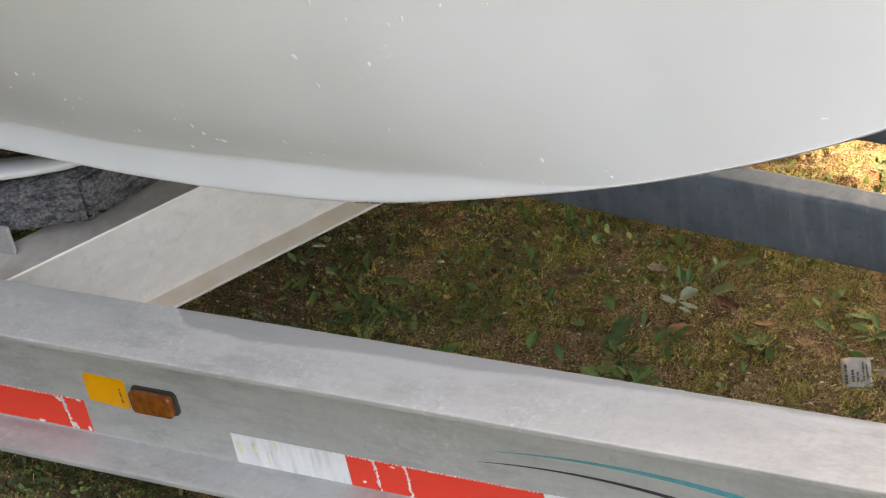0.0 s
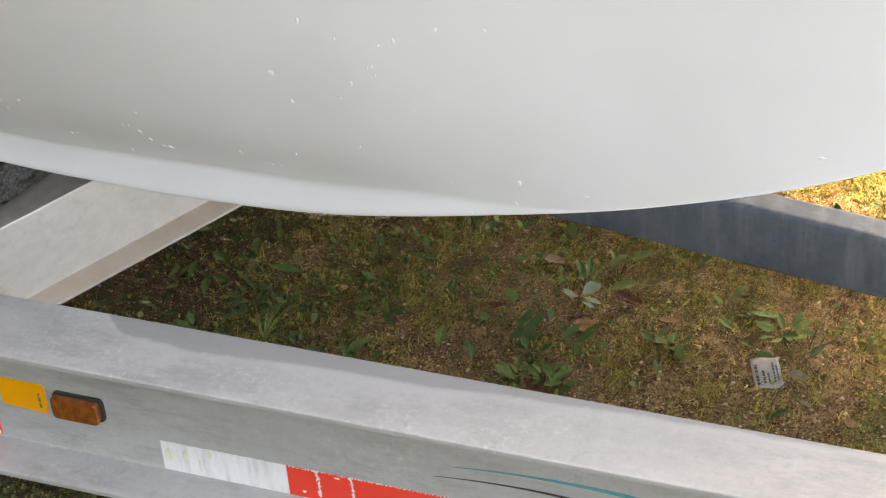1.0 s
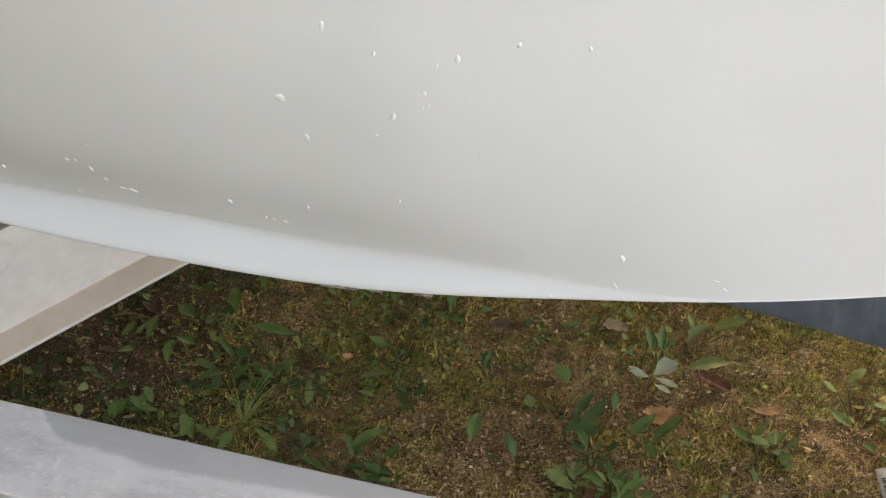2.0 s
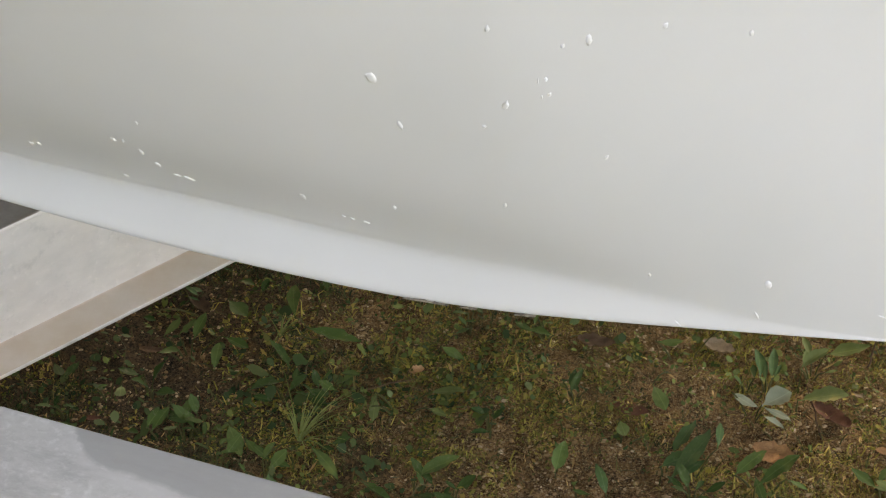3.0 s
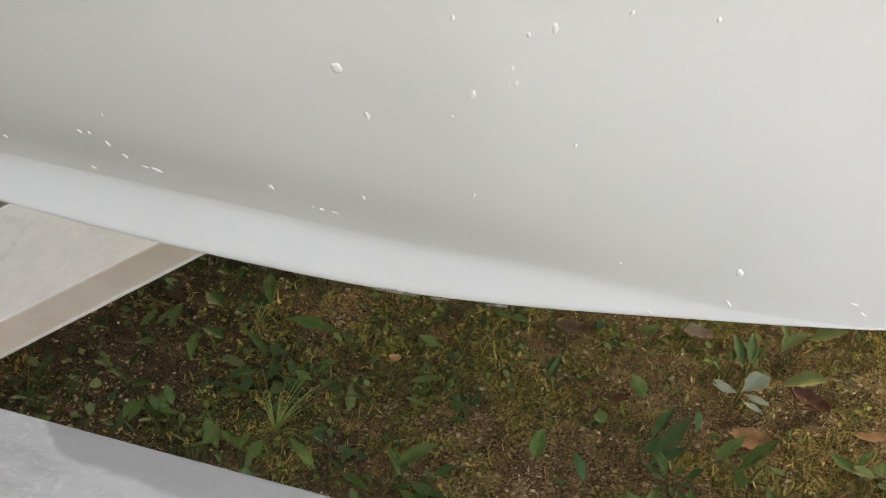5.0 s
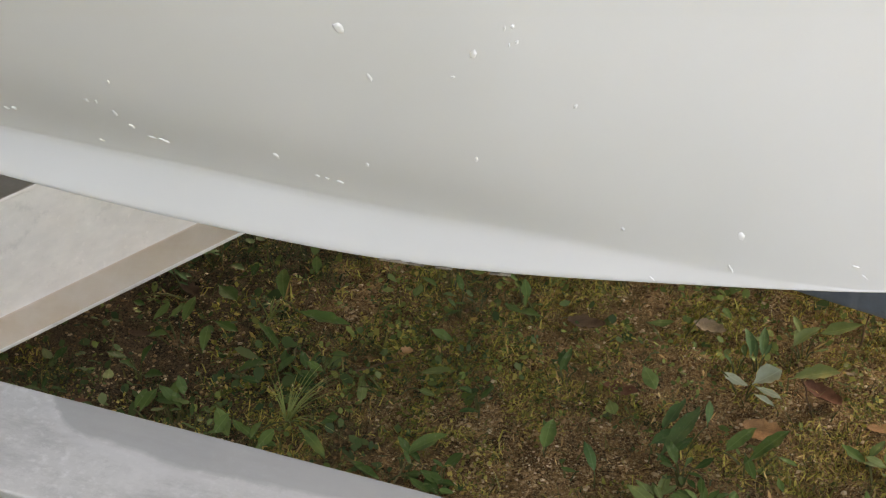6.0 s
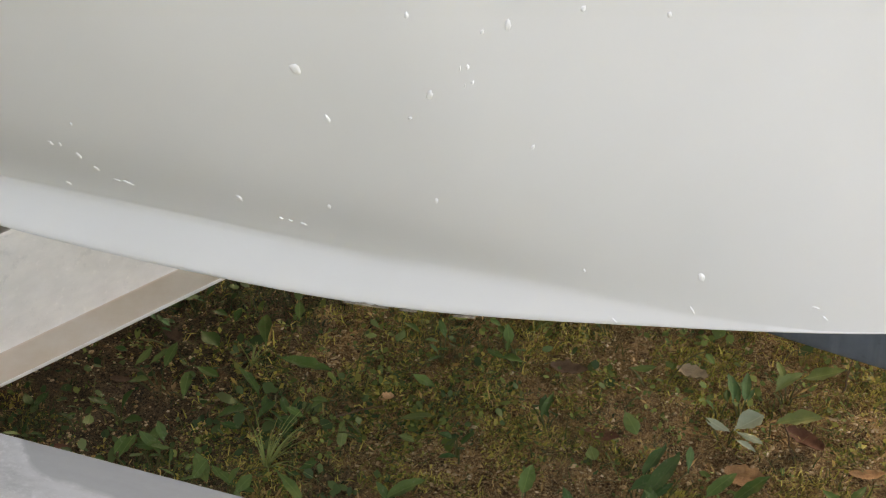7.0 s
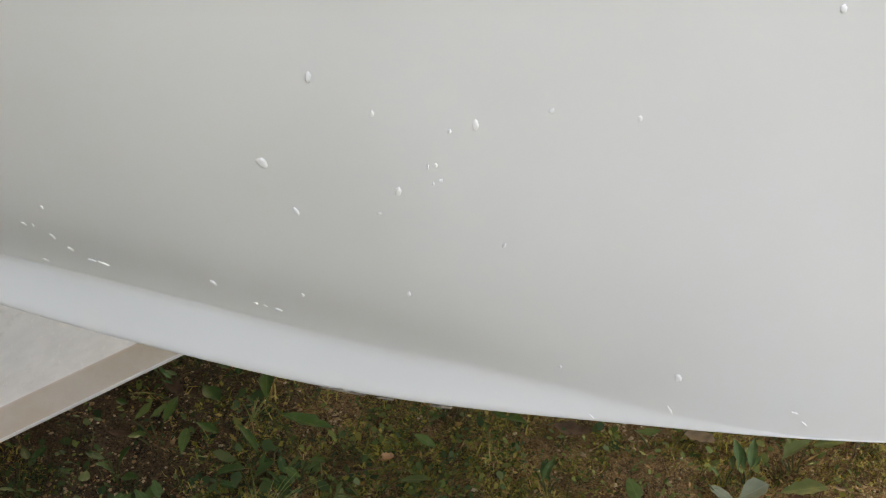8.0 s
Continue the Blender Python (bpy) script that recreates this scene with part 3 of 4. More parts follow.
flap = part("carpet_flap", bunk_flap(), CARPET, bunk_board, "folded carpet end", smooth=True)
bracket = empty("bunk_bracket", (-0.22, 0.14, 0.3797), "dull grey aluminium angle bracket holding the bunk", "bracket")
under(part("upright_plate", box(-0.327, -0.187, 0.132, 0.138, 0.3797, 0.426, 0.0015), ALU_PLATE, None), bracket)
under(part("foot_plate", box(-0.327, -0.242, 0.138, 0.177, 0.3797, 0.386, 0.001), ALU_PLATE, None), bracket)
for bx in (-0.285, -0.235):
    bolt = bmesh.new()
    bmesh.ops.create_cone(bolt, cap_ends=True, segments=6, radius1=0.006, radius2=0.0055, depth=0.005, matrix=Matrix.Translation((bx, 0.1295, 0.416)) @ Euler((radians(90), 0, 0)).to_matrix().to_4x4())
    under(part("bolt", bolt, GALV, None, "galvanised hex bolt"), bracket)

# ---- markings and lamp on the rail's web ----
WEB = 0.0


def panel(points, thick=0.0007):
    """A thin sheet on the web: outline in x and z."""
    bm = bmesh.new()
    a = [bm.verts.new((x, WEB - thick, z)) for x, z in points]
    b = [bm.verts.new((x, WEB - 0.00005, z)) for x, z in points]
    n = len(points)
    bm.faces.new(a)
    bm.faces.new(b[::-1])
    for i in range(n):
        bm.faces.new((a[i], b[i], b[(i + 1) % n], a[(i + 1) % n]))
    return bm


def ragged(x0, x1, z0, z1, rough, seed, lean=0.0):
    """A strip whose long edges are nibbled."""
    rng = random.Random(seed)
    n = max(6, int((x1 - x0) / 0.004))
    low = [(x0 + (x1 - x0) * i / n, z0 + rng.uniform(0, rough)) for i in range(n + 1)]
    top = [(x0 + lean + (x1 - x0 - lean) * i / n, z1 - rng.uniform(0, rough)) for i in range(n + 1)]
    return low + top[::-1]


def flake(x, z, rx, rz, seed):
    rng = random.Random(seed)
    pts = []
    for i in range(9):
        a = 2 * math.pi * i / 9
        r = rng.uniform(0.55, 1.15)
        pts.append((x + math.cos(a) * rx * r, z + math.sin(a) * rz * r))
    return panel(pts, 0.0013)


def tape(x0, x1, z0, z1, red, seed, cracks=(), end_flakes=()):
    t = empty("reflective_tape", ((x0 + x1) / 2, WEB, z0), "scuffed %s reflective tape strip on the trailer rail" % ("red" if red else "white"), "tape")
    under(part("tape_film", panel(ragged(x0, x1, z0, z1, 0.0012, seed), 0.0008), TAPE_RED if red else TAPE_WHITE, None), t)
    rng = random.Random(seed + 50)
    if red:
        x = x0 + 0.004
        while x < x1 - 0.004:
            under(part("worn_nick", flake(x, z1 - 0.0009, rng.uniform(0.0007, 0.0019), rng.uniform(0.0005, 0.0011), rng.random()), FLAKE, None), t)
            x += rng.uniform(0.003, 0.007)
        for cx in cracks:
            z = z0 + 0.002
            while z < z1 - 0.001:
                under(part("worn_nick", flake(cx + rng.uniform(-0.0016, 0.0016) + (z - z0) * -0.05, z, rng.uniform(0.0012, 0.0036), rng.uniform(0.001, 0.0032), rng.random()), FLAKE, None), t)
                z += rng.uniform(0.0018, 0.0042)
        for fx, fz, rx, rz in end_flakes:
            under(part("bare_patch", flake(fx, fz, rx, rz, rng.random()), FLAKE, None), t)
    return t


TZ0, TZ1 = 0.192, 0.2445
tape(-0.300, -0.014, 0.196, 0.252, True, 1, (-0.049,), ((-0.055, 0.245, 0.007, 0.004), (-0.060, 0.248, 0.005, 0.002), (-0.051, 0.236, 0.003, 0.006), (-0.045, 0.203, 0.006, 0.005), (-0.041, 0.199, 0.004, 0.003), (-0.105, 0.199, 0.006, 0.003), (-0.019, 0.200, 0.003, 0.005), (-0.023, 0.250, 0.006, 0.002)))
white = tape(0.228, 0.4055, TZ0, TZ1, False, 2)
for i, (sx, sz, w) in enumerate(((0.238, 0.222, 0.005), (0.263, 0.228, 0.004), (0.282, 0.214, 0.0016), (0.298, 0.235, 0.003))):
    under(part("glue_stain", flake(sx, sz, w, 0.012, 90 + i), plain("yellowed_glue", (0.73, 0.70, 0.54), 0.6, 0.0, 0.2), None), white)
tape(0.4065, 0.690, TZ0, TZ1, True, 3, (0.450, 0.497), ((0.428, 0.204, 0.003, 0.003), (0.476, 0.239, 0.004, 0.002)))
tape(0.691, 0.868, TZ0, TZ1, False, 4)

reflector = empty("amber_reflector", (0.035, WEB, 0.25), "flat orange stick-on side reflector", "reflector")
under(part("film", panel(rounded([(-0.0005, 0.256), (0.068, 0.2515), (0.069, 0.302), (0.0, 0.303)], 0.006, 4), 0.0012), AMBER, None), reflector)
for i in range(7):
    z = 0.262 + i * 0.0036
    under(part("print_bar", panel([(0.0565, z), (0.0600, z), (0.0600, z + 0.0022 - 0.0006 * (i % 3)), (0.0565, z + 0.0022 - 0.0006 * (i % 3))], 0.0016), INK, None), reflector)

lamp = empty("marker_lamp", (0.12, WEB, 0.258), "small amber side marker lamp in a black housing", "lamp")
def lamp_block(x0, x1, z0, z1, y0, y1, r, taper):
    bm = bmesh.new()
    rings = []
    o = rounded([(x0, z0), (x1, z0), (x1, z1), (x0, z1)], r, 5)
    cx, cz = (x0 + x1) / 2, (z0 + z1) / 2
    for s, y in ((1.0, y0), (1.0, y0 + (y1 - y0) * 0.75), (1 - taper * 0.4, y0 + (y1 - y0) * 0.95), (1 - taper, y1)):
        rings.append([bm.verts.new((cx + (x - cx) * s, y, cz + (z - cz) * s)) for x, z in o])
    n = len(o)
    for a, b in zip(rings, rings[1:]):
        for i in range(n):
            bm.faces.new((a[i], a[(i + 1) % n], b[(i + 1) % n], b[i]))
    bm.faces.new(rings[0])
    bm.faces.new(rings[-1][::-1])
    return bm


under(part("housing", lamp_block(0.081, 0.1545, 0.259, 0.2980, WEB, -0.005, 0.009, 0.03), BLACK, None, "black plastic housing"), lamp)
under(part("lens", lamp_block(0.0815, 0.1500, 0.2595, 0.2950, -0.0045, -0.0140, 0.008, 0.10), LENS, None, "ribbed amber lens", smooth=False), lamp)
for i in range(6):
    x = 0.090 + i * 0.0102
    under(part("lens_rib", box(x, x + 0.0022, -0.0148, -0.0137, 0.264, 0.290, 0.0005, 1), LENS, None), lamp)


def swoosh(name, x0, x1, z_of, thick, material, label):
    n = 40
    up, low = [], []
    for i in range(n + 1):
        t = i / n
        x = x0 + (x1 - x0) * t
        w = thick * min(1.0, t * 1.6 + 0.02)
        up.append((x, z_of(x) + w / 2))
        low.append((x, z_of(x) - w / 2))
    bm = bmesh.new()
    a = [(bm.verts.new((p[0], WEB - 0.0006, p[1])), bm.verts.new((q[0], WEB - 0.0006, q[1])), bm.verts.new((q[0], WEB - 0.00005, q[1])), bm.verts.new((p[0], WEB - 0.00005, p[1]))) for p, q in zip(up, low)]
    for r0, r1 in zip(a, a[1:]):
        for i in range(4):
            bm.faces.new((r0[i], r0[(i + 1) % 4], r1[(i + 1) % 4], r1[i]))
    bm.faces.new(a[0])
    bm.faces.new(a[-1][::-1])
    return tagged(part(name, bm, material), label, "decal")


swoosh("teal_stripe", 0.632, 1.35, lambda x: 0.2985 + 0.130 * (x - 0.632) - 0.43 * (x - 0.632) ** 2, 0.011, TEAL, "curved teal vinyl pinstripe tapering to a point on the rail")
swoosh("black_stripe", 0.606, 1.35, lambda x: 0.2765 + 0.130 * (x - 0.606) - 0.50 * (x - 0.606) ** 2, 0.0090, DARKVINYL, "curved black vinyl pinstripe tapering to a point on the rail")

# ---- axle and wheels ----
def ring_of(x, y, z, prof, seg=28):
    """A solid of revolution round an axle along y: prof is (offset along y, radius)."""
    bm = bmesh.new()
    rows = [[bm.verts.new((x + r * math.cos(2 * math.pi * i / seg), y + o, z + r * math.sin(2 * math.pi * i / seg))) for i in range(seg)] for o, r in prof]
    for a, b in zip(rows, rows[1:]):
        for i in range(seg):
            bm.faces.new((a[i], a[(i + 1) % seg], b[(i + 1) % seg], b[i]))
    bm.faces.new(rows[0])
    bm.faces.new(rows[-1][::-1])
    return bm


RUBBER = plain("black_rubber", (0.03, 0.03, 0.03), 0.85, 0.0, 0.25)
under(part("axle", box(-1.93, -1.87, -0.10, 1.62, GROUND_LEVEL + 0.215, GROUND_LEVEL + 0.275, 0.006), GALV, None, "galvanised square axle"), trailer)
for wy in (-0.28, 1.50):
    tyre = under(part("tyre", ring_of(-1.9, wy, GROUND_LEVEL + 0.245, [(0, 0.14), (-0.01, 0.22), (0.02, 0.245), (0.12, 0.245), (0.15, 0.22), (0.14, 0.14)]), RUBBER, None, "black rubber tyre", smooth=True), trailer)
    part("rim", ring_of(-1.9, wy, GROUND_LEVEL + 0.245, [(0.02, 0.03), (0.005, 0.07), (0.03, 0.10), (0.012, 0.142), (0.13, 0.142), (0.12, 0.03)]), GALV, tyre)
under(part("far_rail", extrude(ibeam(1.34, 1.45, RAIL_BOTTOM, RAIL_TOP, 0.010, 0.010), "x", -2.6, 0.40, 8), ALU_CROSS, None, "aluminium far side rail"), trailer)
under(part("jack_leg", box(2.25, 2.31, 0.47, 0.53, GROUND_LEVEL, 0.30, 0.008), GALV, None, "galvanised jack leg"), trailer)

# ---- ground cover ----
def cover(name, verts, faces, material, label, category):
    me = bpy.data.meshes.new(name)
    me.from_pydata(verts, [], faces)
    me.update()
    me.materials.append(material)
    return tagged(new(name, me), label, category, kind="stuff")


rng = np.random.default_rng(7)


def field(x, y, k, seed):
    """Smooth random field on arrays, about -1 to 1."""
    out = np.zeros_like(x)
    for o, (f, w) in enumerate(((1.0, 0.6), (2.7, 0.35), (6.5, 0.2))):
        g = np.random.default_rng(seed * 10 + o).uniform(-1, 1, (128, 128))
        u, v = (x * k * f + 40.0) % 128, (y * k * f + 40.0) % 128
        i, j = u.astype(int), v.astype(int)
        a, b = u - i, v - j
        a, b = a * a * (3 - 2 * a), b * b * (3 - 2 * b)
        i2, j2 = (i + 1) % 128, (j + 1) % 128
        out += w * ((g[i, j] * (1 - a) + g[i2, j] * a) * (1 - b) + (g[i, j2] * (1 - a) + g[i2, j2] * a) * b)
    return out


def bare(x, y):
    """How bare the soil is: most so on the open side by the paper tag and in a strip inside the rail."""
    return np.maximum(0, 1 - ((x - 0.82) ** 2 / 0.07 + (y - 0.37) ** 2 / 0.022)) + 0.6 * np.maximum(0, 1 - ((x - 0.435) ** 2 / 0.045 + (y - 0.41) ** 2 / 0.009))


def scatter(n, keep):
    xs, ys = [], []
    got = 0
    while got < n:
        x, y = rng.uniform(-0.6, 1.4, 40000), rng.uniform(-0.1, 1.6, 40000)
        k = rng.random(40000) < keep(x, y)
        xs.append(x[k])
        ys.append(y[k])
        got += k.sum()
    return np.concatenate(xs)[:n], np.concatenate(ys)[:n]


def lay(x, y):
    return np.array([height(a, b) for a, b in zip(x, y)])


GRAIN = bmesh.new()
GRAIN_TOP = [GRAIN.verts.new(v) for v in ((0, 0, 1), (0, 0, -1))]
GRAIN_RIM = [GRAIN.verts.new((math.cos(k * 1.2566), math.sin(k * 1.2566), 0)) for k in range(5)]
for k in range(5):
    GRAIN.faces.new((GRAIN_RIM[k], GRAIN_RIM[(k + 1) % 5], GRAIN_TOP[0]))
    GRAIN.faces.new((GRAIN_RIM[(k + 1) % 5], GRAIN_RIM[k], GRAIN_TOP[1]))
GRAIN.verts.index_update()
GRAIN_V = np.array([v.co[:] for v in GRAIN.verts])
GRAIN_F = np.array([[v.index for v in f.verts] for f in GRAIN.faces])
GRAIN.free()


def gravel(n, size, sigma, keep):
    x, y = scatter(n, keep)
    s = np.minimum(size * np.exp(rng.normal(0, sigma, n)), 0.0036)
    z = lay(x, y) + s * 0.15
    q = GRAIN_V[None] * rng.uniform(0.65, 1.15, (n, len(GRAIN_V), 1)) * s[:, None, None] * np.array([1.25, 0.95, 0.65])
    a = rng.uniform(0, 6.28, n)
    c, sn = np.cos(a)[:, None], np.sin(a)[:, None]
    V = np.stack([x[:, None] + q[..., 0] * c - q[..., 1] * sn, y[:, None] + q[..., 0] * sn + q[..., 1] * c, z[:, None] + q[..., 2]], -1).reshape(-1, 3)
    F = (GRAIN_F[None] + (np.arange(n) * len(GRAIN_V))[:, None, None]).reshape(-1, 3)
    return V.tolist(), F.tolist()


stone = Mat("mixed_gravel", 0.9, 0.0, 0.3)
stone.color(stone.ramp(stone.island(), (0.0, (0.091, 0.049, 0.024)), (0.3, (0.273, 0.156, 0.076)), (0.65, (0.494, 0.314, 0.168)), (0.92, (0.62, 0.455, 0.290)), (1.0, (0.82, 0.66, 0.46))))
STONE = stone.m
cover("gravel", *gravel(105000, 0.0013, 0.42, lambda x, y: np.clip(0.55 + 1.2 * x, 0.35, 1) * np.clip(0.42 + 0.7 * field(x, y, 9.0, 9) + 0.3 * bare(x, y), 0.08, 1)), STONE, "fine mixed brown and grey gravel on the soil", "gravel")


def sprigs(n, each, keep, size, reach, ratio, oval=False):
    """Low sprigs: short leaflets set round points, two triangles each, folded along the middle."""
    cx, cy = scatter(n, keep)
    cz = lay(cx, cy)
    k = n * each
    rep = lambda v: np.repeat(v, each)
    a, r = rng.uniform(0, 6.28, k), reach * np.sqrt(rng.random(k))
    grow = rep(np.exp(rng.normal(0, 0.35, n)))
    x, y = rep(cx) + np.cos(a) * r * grow, rep(cy) + np.sin(a) * r * grow
    z = rep(cz) + 0.001 + (reach - r) * rng.uniform(0.1, 1.3, k) * grow
    b = a + rng.normal(0, 0.7, k)
    p = rng.uniform(-0.35, 1.0, k)
    s = size * np.exp(rng.normal(0, 0.3, k)) * grow
    u = np.stack([np.cos(b) * np.cos(p), np.sin(b) * np.cos(p), np.sin(p)], 1)
    w = np.stack([-np.sin(b), np.cos(b), rng.uniform(-0.5, 0.5, k)], 1)
    o = np.stack([x, y, z], 1)
    S, W = s[:, None], (s * ratio * rng.uniform(0.7, 1.2, k))[:, None]
    if oval:
        V = np.stack([o, o + u * S * 0.34 + w * W * 0.85, o + u * S * 0.72 + w * W * 0.9, o + u * S, o + u * S * 0.72 - w * W * 0.9, o + u * S * 0.34 - w * W * 0.85], 1).reshape(-1, 3)
        i = np.arange(k) * 6
        F = np.stack([np.stack([i, i + 1, i + 2, i + 3], 1), np.stack([i, i + 3, i + 4, i + 5], 1)], 1).reshape(-1, 4)
        return V.tolist(), F.tolist()
    V = np.stack([o, o + u * S * 0.55 + w * W, o + u * S, o + u * S * 0.55 - w * W], 1).reshape(-1, 3)
    i = np.arange(k) * 4
    F = np.stack([np.stack([i, i + 1, i + 2], 1), np.stack([i, i + 2, i + 3], 1)], 1).reshape(-1, 3)
    return V.tolist(), F.tolist()


def cover_leaf(name, stops, tint=None):
    m = Mat(name, 0.6, 0.0, 0.3)
    c = m.ramp(m.island(), *stops)
    if tint:
        c = m.mix(m.ramp(m.noise(16.0, 3), (0.40, 0.0), (0.62, 0.75)), c, tint, "MULTIPLY")
    m.color(c)
    return m.m


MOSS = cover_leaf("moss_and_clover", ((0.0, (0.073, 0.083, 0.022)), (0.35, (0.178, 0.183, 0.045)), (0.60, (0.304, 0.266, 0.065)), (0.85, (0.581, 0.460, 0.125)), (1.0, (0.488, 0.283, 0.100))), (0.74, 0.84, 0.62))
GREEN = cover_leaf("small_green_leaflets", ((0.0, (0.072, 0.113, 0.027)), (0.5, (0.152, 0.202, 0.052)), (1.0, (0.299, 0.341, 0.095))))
LITTER = cover_leaf("dry_plant_litter", ((0.0, (0.166, 0.088, 0.036)), (0.5, (0.456, 0.271, 0.110)), (1.0, (0.828, 0.560, 0.250))))
# Bright moss thins leftwards, standing in for the shade over the left ground.
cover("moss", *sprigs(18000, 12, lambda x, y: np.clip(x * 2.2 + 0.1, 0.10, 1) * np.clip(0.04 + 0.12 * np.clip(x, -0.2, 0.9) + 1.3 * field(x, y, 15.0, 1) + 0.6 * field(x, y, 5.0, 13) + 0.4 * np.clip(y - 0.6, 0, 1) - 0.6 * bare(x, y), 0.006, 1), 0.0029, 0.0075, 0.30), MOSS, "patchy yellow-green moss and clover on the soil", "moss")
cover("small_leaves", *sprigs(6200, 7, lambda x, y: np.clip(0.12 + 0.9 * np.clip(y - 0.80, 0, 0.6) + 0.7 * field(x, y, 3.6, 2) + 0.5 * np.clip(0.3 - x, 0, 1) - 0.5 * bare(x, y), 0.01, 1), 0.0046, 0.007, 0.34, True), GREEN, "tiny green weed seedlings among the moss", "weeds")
cover("plant_litter", *sprigs(14000, 3, lambda x, y: np.clip(0.22 + 0.35 * np.clip(x, 0, 0.6) + 0.4 * field(x, y, 4.0, 4), 0.05, 1), 0.0048, 0.006, 0.10), LITTER, "dry straw and broken leaf litter", "litter")


def blades(x, y, length):
    n = len(x)
    z = lay(x, y) - 0.002
    L, a, lean = length * np.exp(rng.normal(0, 0.4, n)), rng.uniform(0, 6.28, n), rng.uniform(0.3, 1.2, n)
    w = 0.0008 * rng.uniform(0.7, 1.5, n)
    rows = []
    for k in range(4):
        t = k / 3
        r, h, ww = L * lean * t ** 1.5, L * t * (1 - 0.35 * t * lean), w * (1 - t * 0.9)
        for sg in (-1, 1):
            rows.append(np.stack([x + np.cos(a) * r - sg * np.sin(a) * ww, y + np.sin(a) * r + sg * np.cos(a) * ww, z + h], 1))
    V = np.stack(rows, 1).reshape(-1, 3)
    i = np.arange(n) * 8
    F = np.stack([np.stack([i + 2 * k, i + 2 * k + 1, i + 2 * k + 3, i + 2 * k + 2], 1) for k in range(3)], 1).reshape(-1, 4)
    return V.tolist(), F.tolist()


def threads(n, each, keep, length):
    """Curling moss threads in little cushions: thin two-step ribbons that rise and fall over."""
    cx, cy = scatter(n, keep)
    cz = lay(cx, cy)
    k = n * each
    grow = np.repeat(np.exp(rng.normal(0, 0.4, n)), each)
    a0, r0 = rng.uniform(0, 6.28, k), 0.011 * np.sqrt(rng.random(k)) * grow
    x, y, z = np.repeat(cx, each) + np.cos(a0) * r0, np.repeat(cy, each) + np.sin(a0) * r0, np.repeat(cz, each) - 0.001
    L, a, turn = length * grow * rng.uniform(0.5, 1.2, k), rng.uniform(0, 6.28, k), rng.normal(0, 1.1, k)
    rise = rng.uniform(0.25, 1.0, k)
    w = 0.00055 * rng.uniform(0.6, 1.6, k)
    rows = []
    for q in range(3):
        t = q / 2
        ang = a + turn * t
        h = L * rise * np.sin(2.3 * t) * 0.8
        px, py = x + np.cos(ang) * L * t * 0.75, y + np.sin(ang) * L * t * 0.75
        ww = w * (1.2 - 0.9 * t)
        for sg in (-1, 1):
            rows.append(np.stack([px - sg * np.sin(ang) * ww, py + sg * np.cos(ang) * ww, z + h + sg * ww * 0.5], 1))
    V = np.stack(rows, 1).reshape(-1, 3)
    i = np.arange(k) * 6
    F = np.stack([np.stack([i + 2 * q, i + 2 * q + 1, i + 2 * q + 3, i + 2 * q + 2], 1) for q in range(2)], 1).reshape(-1, 4)
    return V.tolist(), F.tolist()


CURL = cover_leaf("curling_moss", ((0.0, (0.094, 0.092, 0.027)), (0.25, (0.263, 0.230, 0.059)), (0.5, (0.488, 0.398, 0.098)), (0.75, (0.800, 0.627, 0.186)), (0.88, (0.425, 0.246, 0.103)), (1.0, (0.600, 0.370, 0.162))), (0.74, 0.84, 0.60))
# Curling moss is thinned leftwards too, for the same shade.
cover("curling_moss", *threads(15500, 12, lambda x, y: np.clip(x * 2.4 + 0.1, 0.10, 1) * np.clip(0.02 + 0.25 * np.clip(x, -0.2, 0.9) + 1.5 * field(x, y, 19.0, 12) + 0.6 * field(x, y, 5.0, 13) + 0.3 * np.clip(x - 0.5, 0, 0.5) - 0.5 * np.clip(y - 0.85, 0, 0.6) - 0.3 * bare(x, y), 0.006, 1), 0.0080), CURL, "cushions of curling yellow-green moss threads", "moss")
# Dark moss and clover crowd the left; their colour also stands in for shade.
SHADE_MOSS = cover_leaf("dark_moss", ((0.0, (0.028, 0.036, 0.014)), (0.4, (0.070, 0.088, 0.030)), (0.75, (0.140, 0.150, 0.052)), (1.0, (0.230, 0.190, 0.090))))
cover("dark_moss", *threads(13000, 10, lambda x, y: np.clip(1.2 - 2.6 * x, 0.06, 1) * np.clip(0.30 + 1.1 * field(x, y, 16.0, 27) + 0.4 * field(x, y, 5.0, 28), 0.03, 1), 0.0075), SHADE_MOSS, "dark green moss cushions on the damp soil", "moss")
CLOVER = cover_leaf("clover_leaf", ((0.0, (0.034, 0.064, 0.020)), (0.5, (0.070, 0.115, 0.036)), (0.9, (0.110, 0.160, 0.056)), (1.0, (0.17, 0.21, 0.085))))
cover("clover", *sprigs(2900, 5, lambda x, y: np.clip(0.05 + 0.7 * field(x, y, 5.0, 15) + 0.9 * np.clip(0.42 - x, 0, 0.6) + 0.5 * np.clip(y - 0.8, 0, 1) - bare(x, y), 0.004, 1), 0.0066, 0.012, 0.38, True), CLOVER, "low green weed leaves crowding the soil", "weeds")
cover("grass", *blades(*scatter(10000, lambda x, y: np.clip(0.10 + 0.5 * field(x, y, 3.0, 6) + 0.5 * np.clip(y - 0.9, 0, 1) - 0.4 * bare(x, y), 0.01, 1)), 0.020), cover_leaf("thin_grass", ((0.0, (0.06, 0.080, 0.020)), (0.5, (0.14, 0.15, 0.040)), (1.0, (0.34, 0.27, 0.10)))), "sparse short grass blades", "grass")


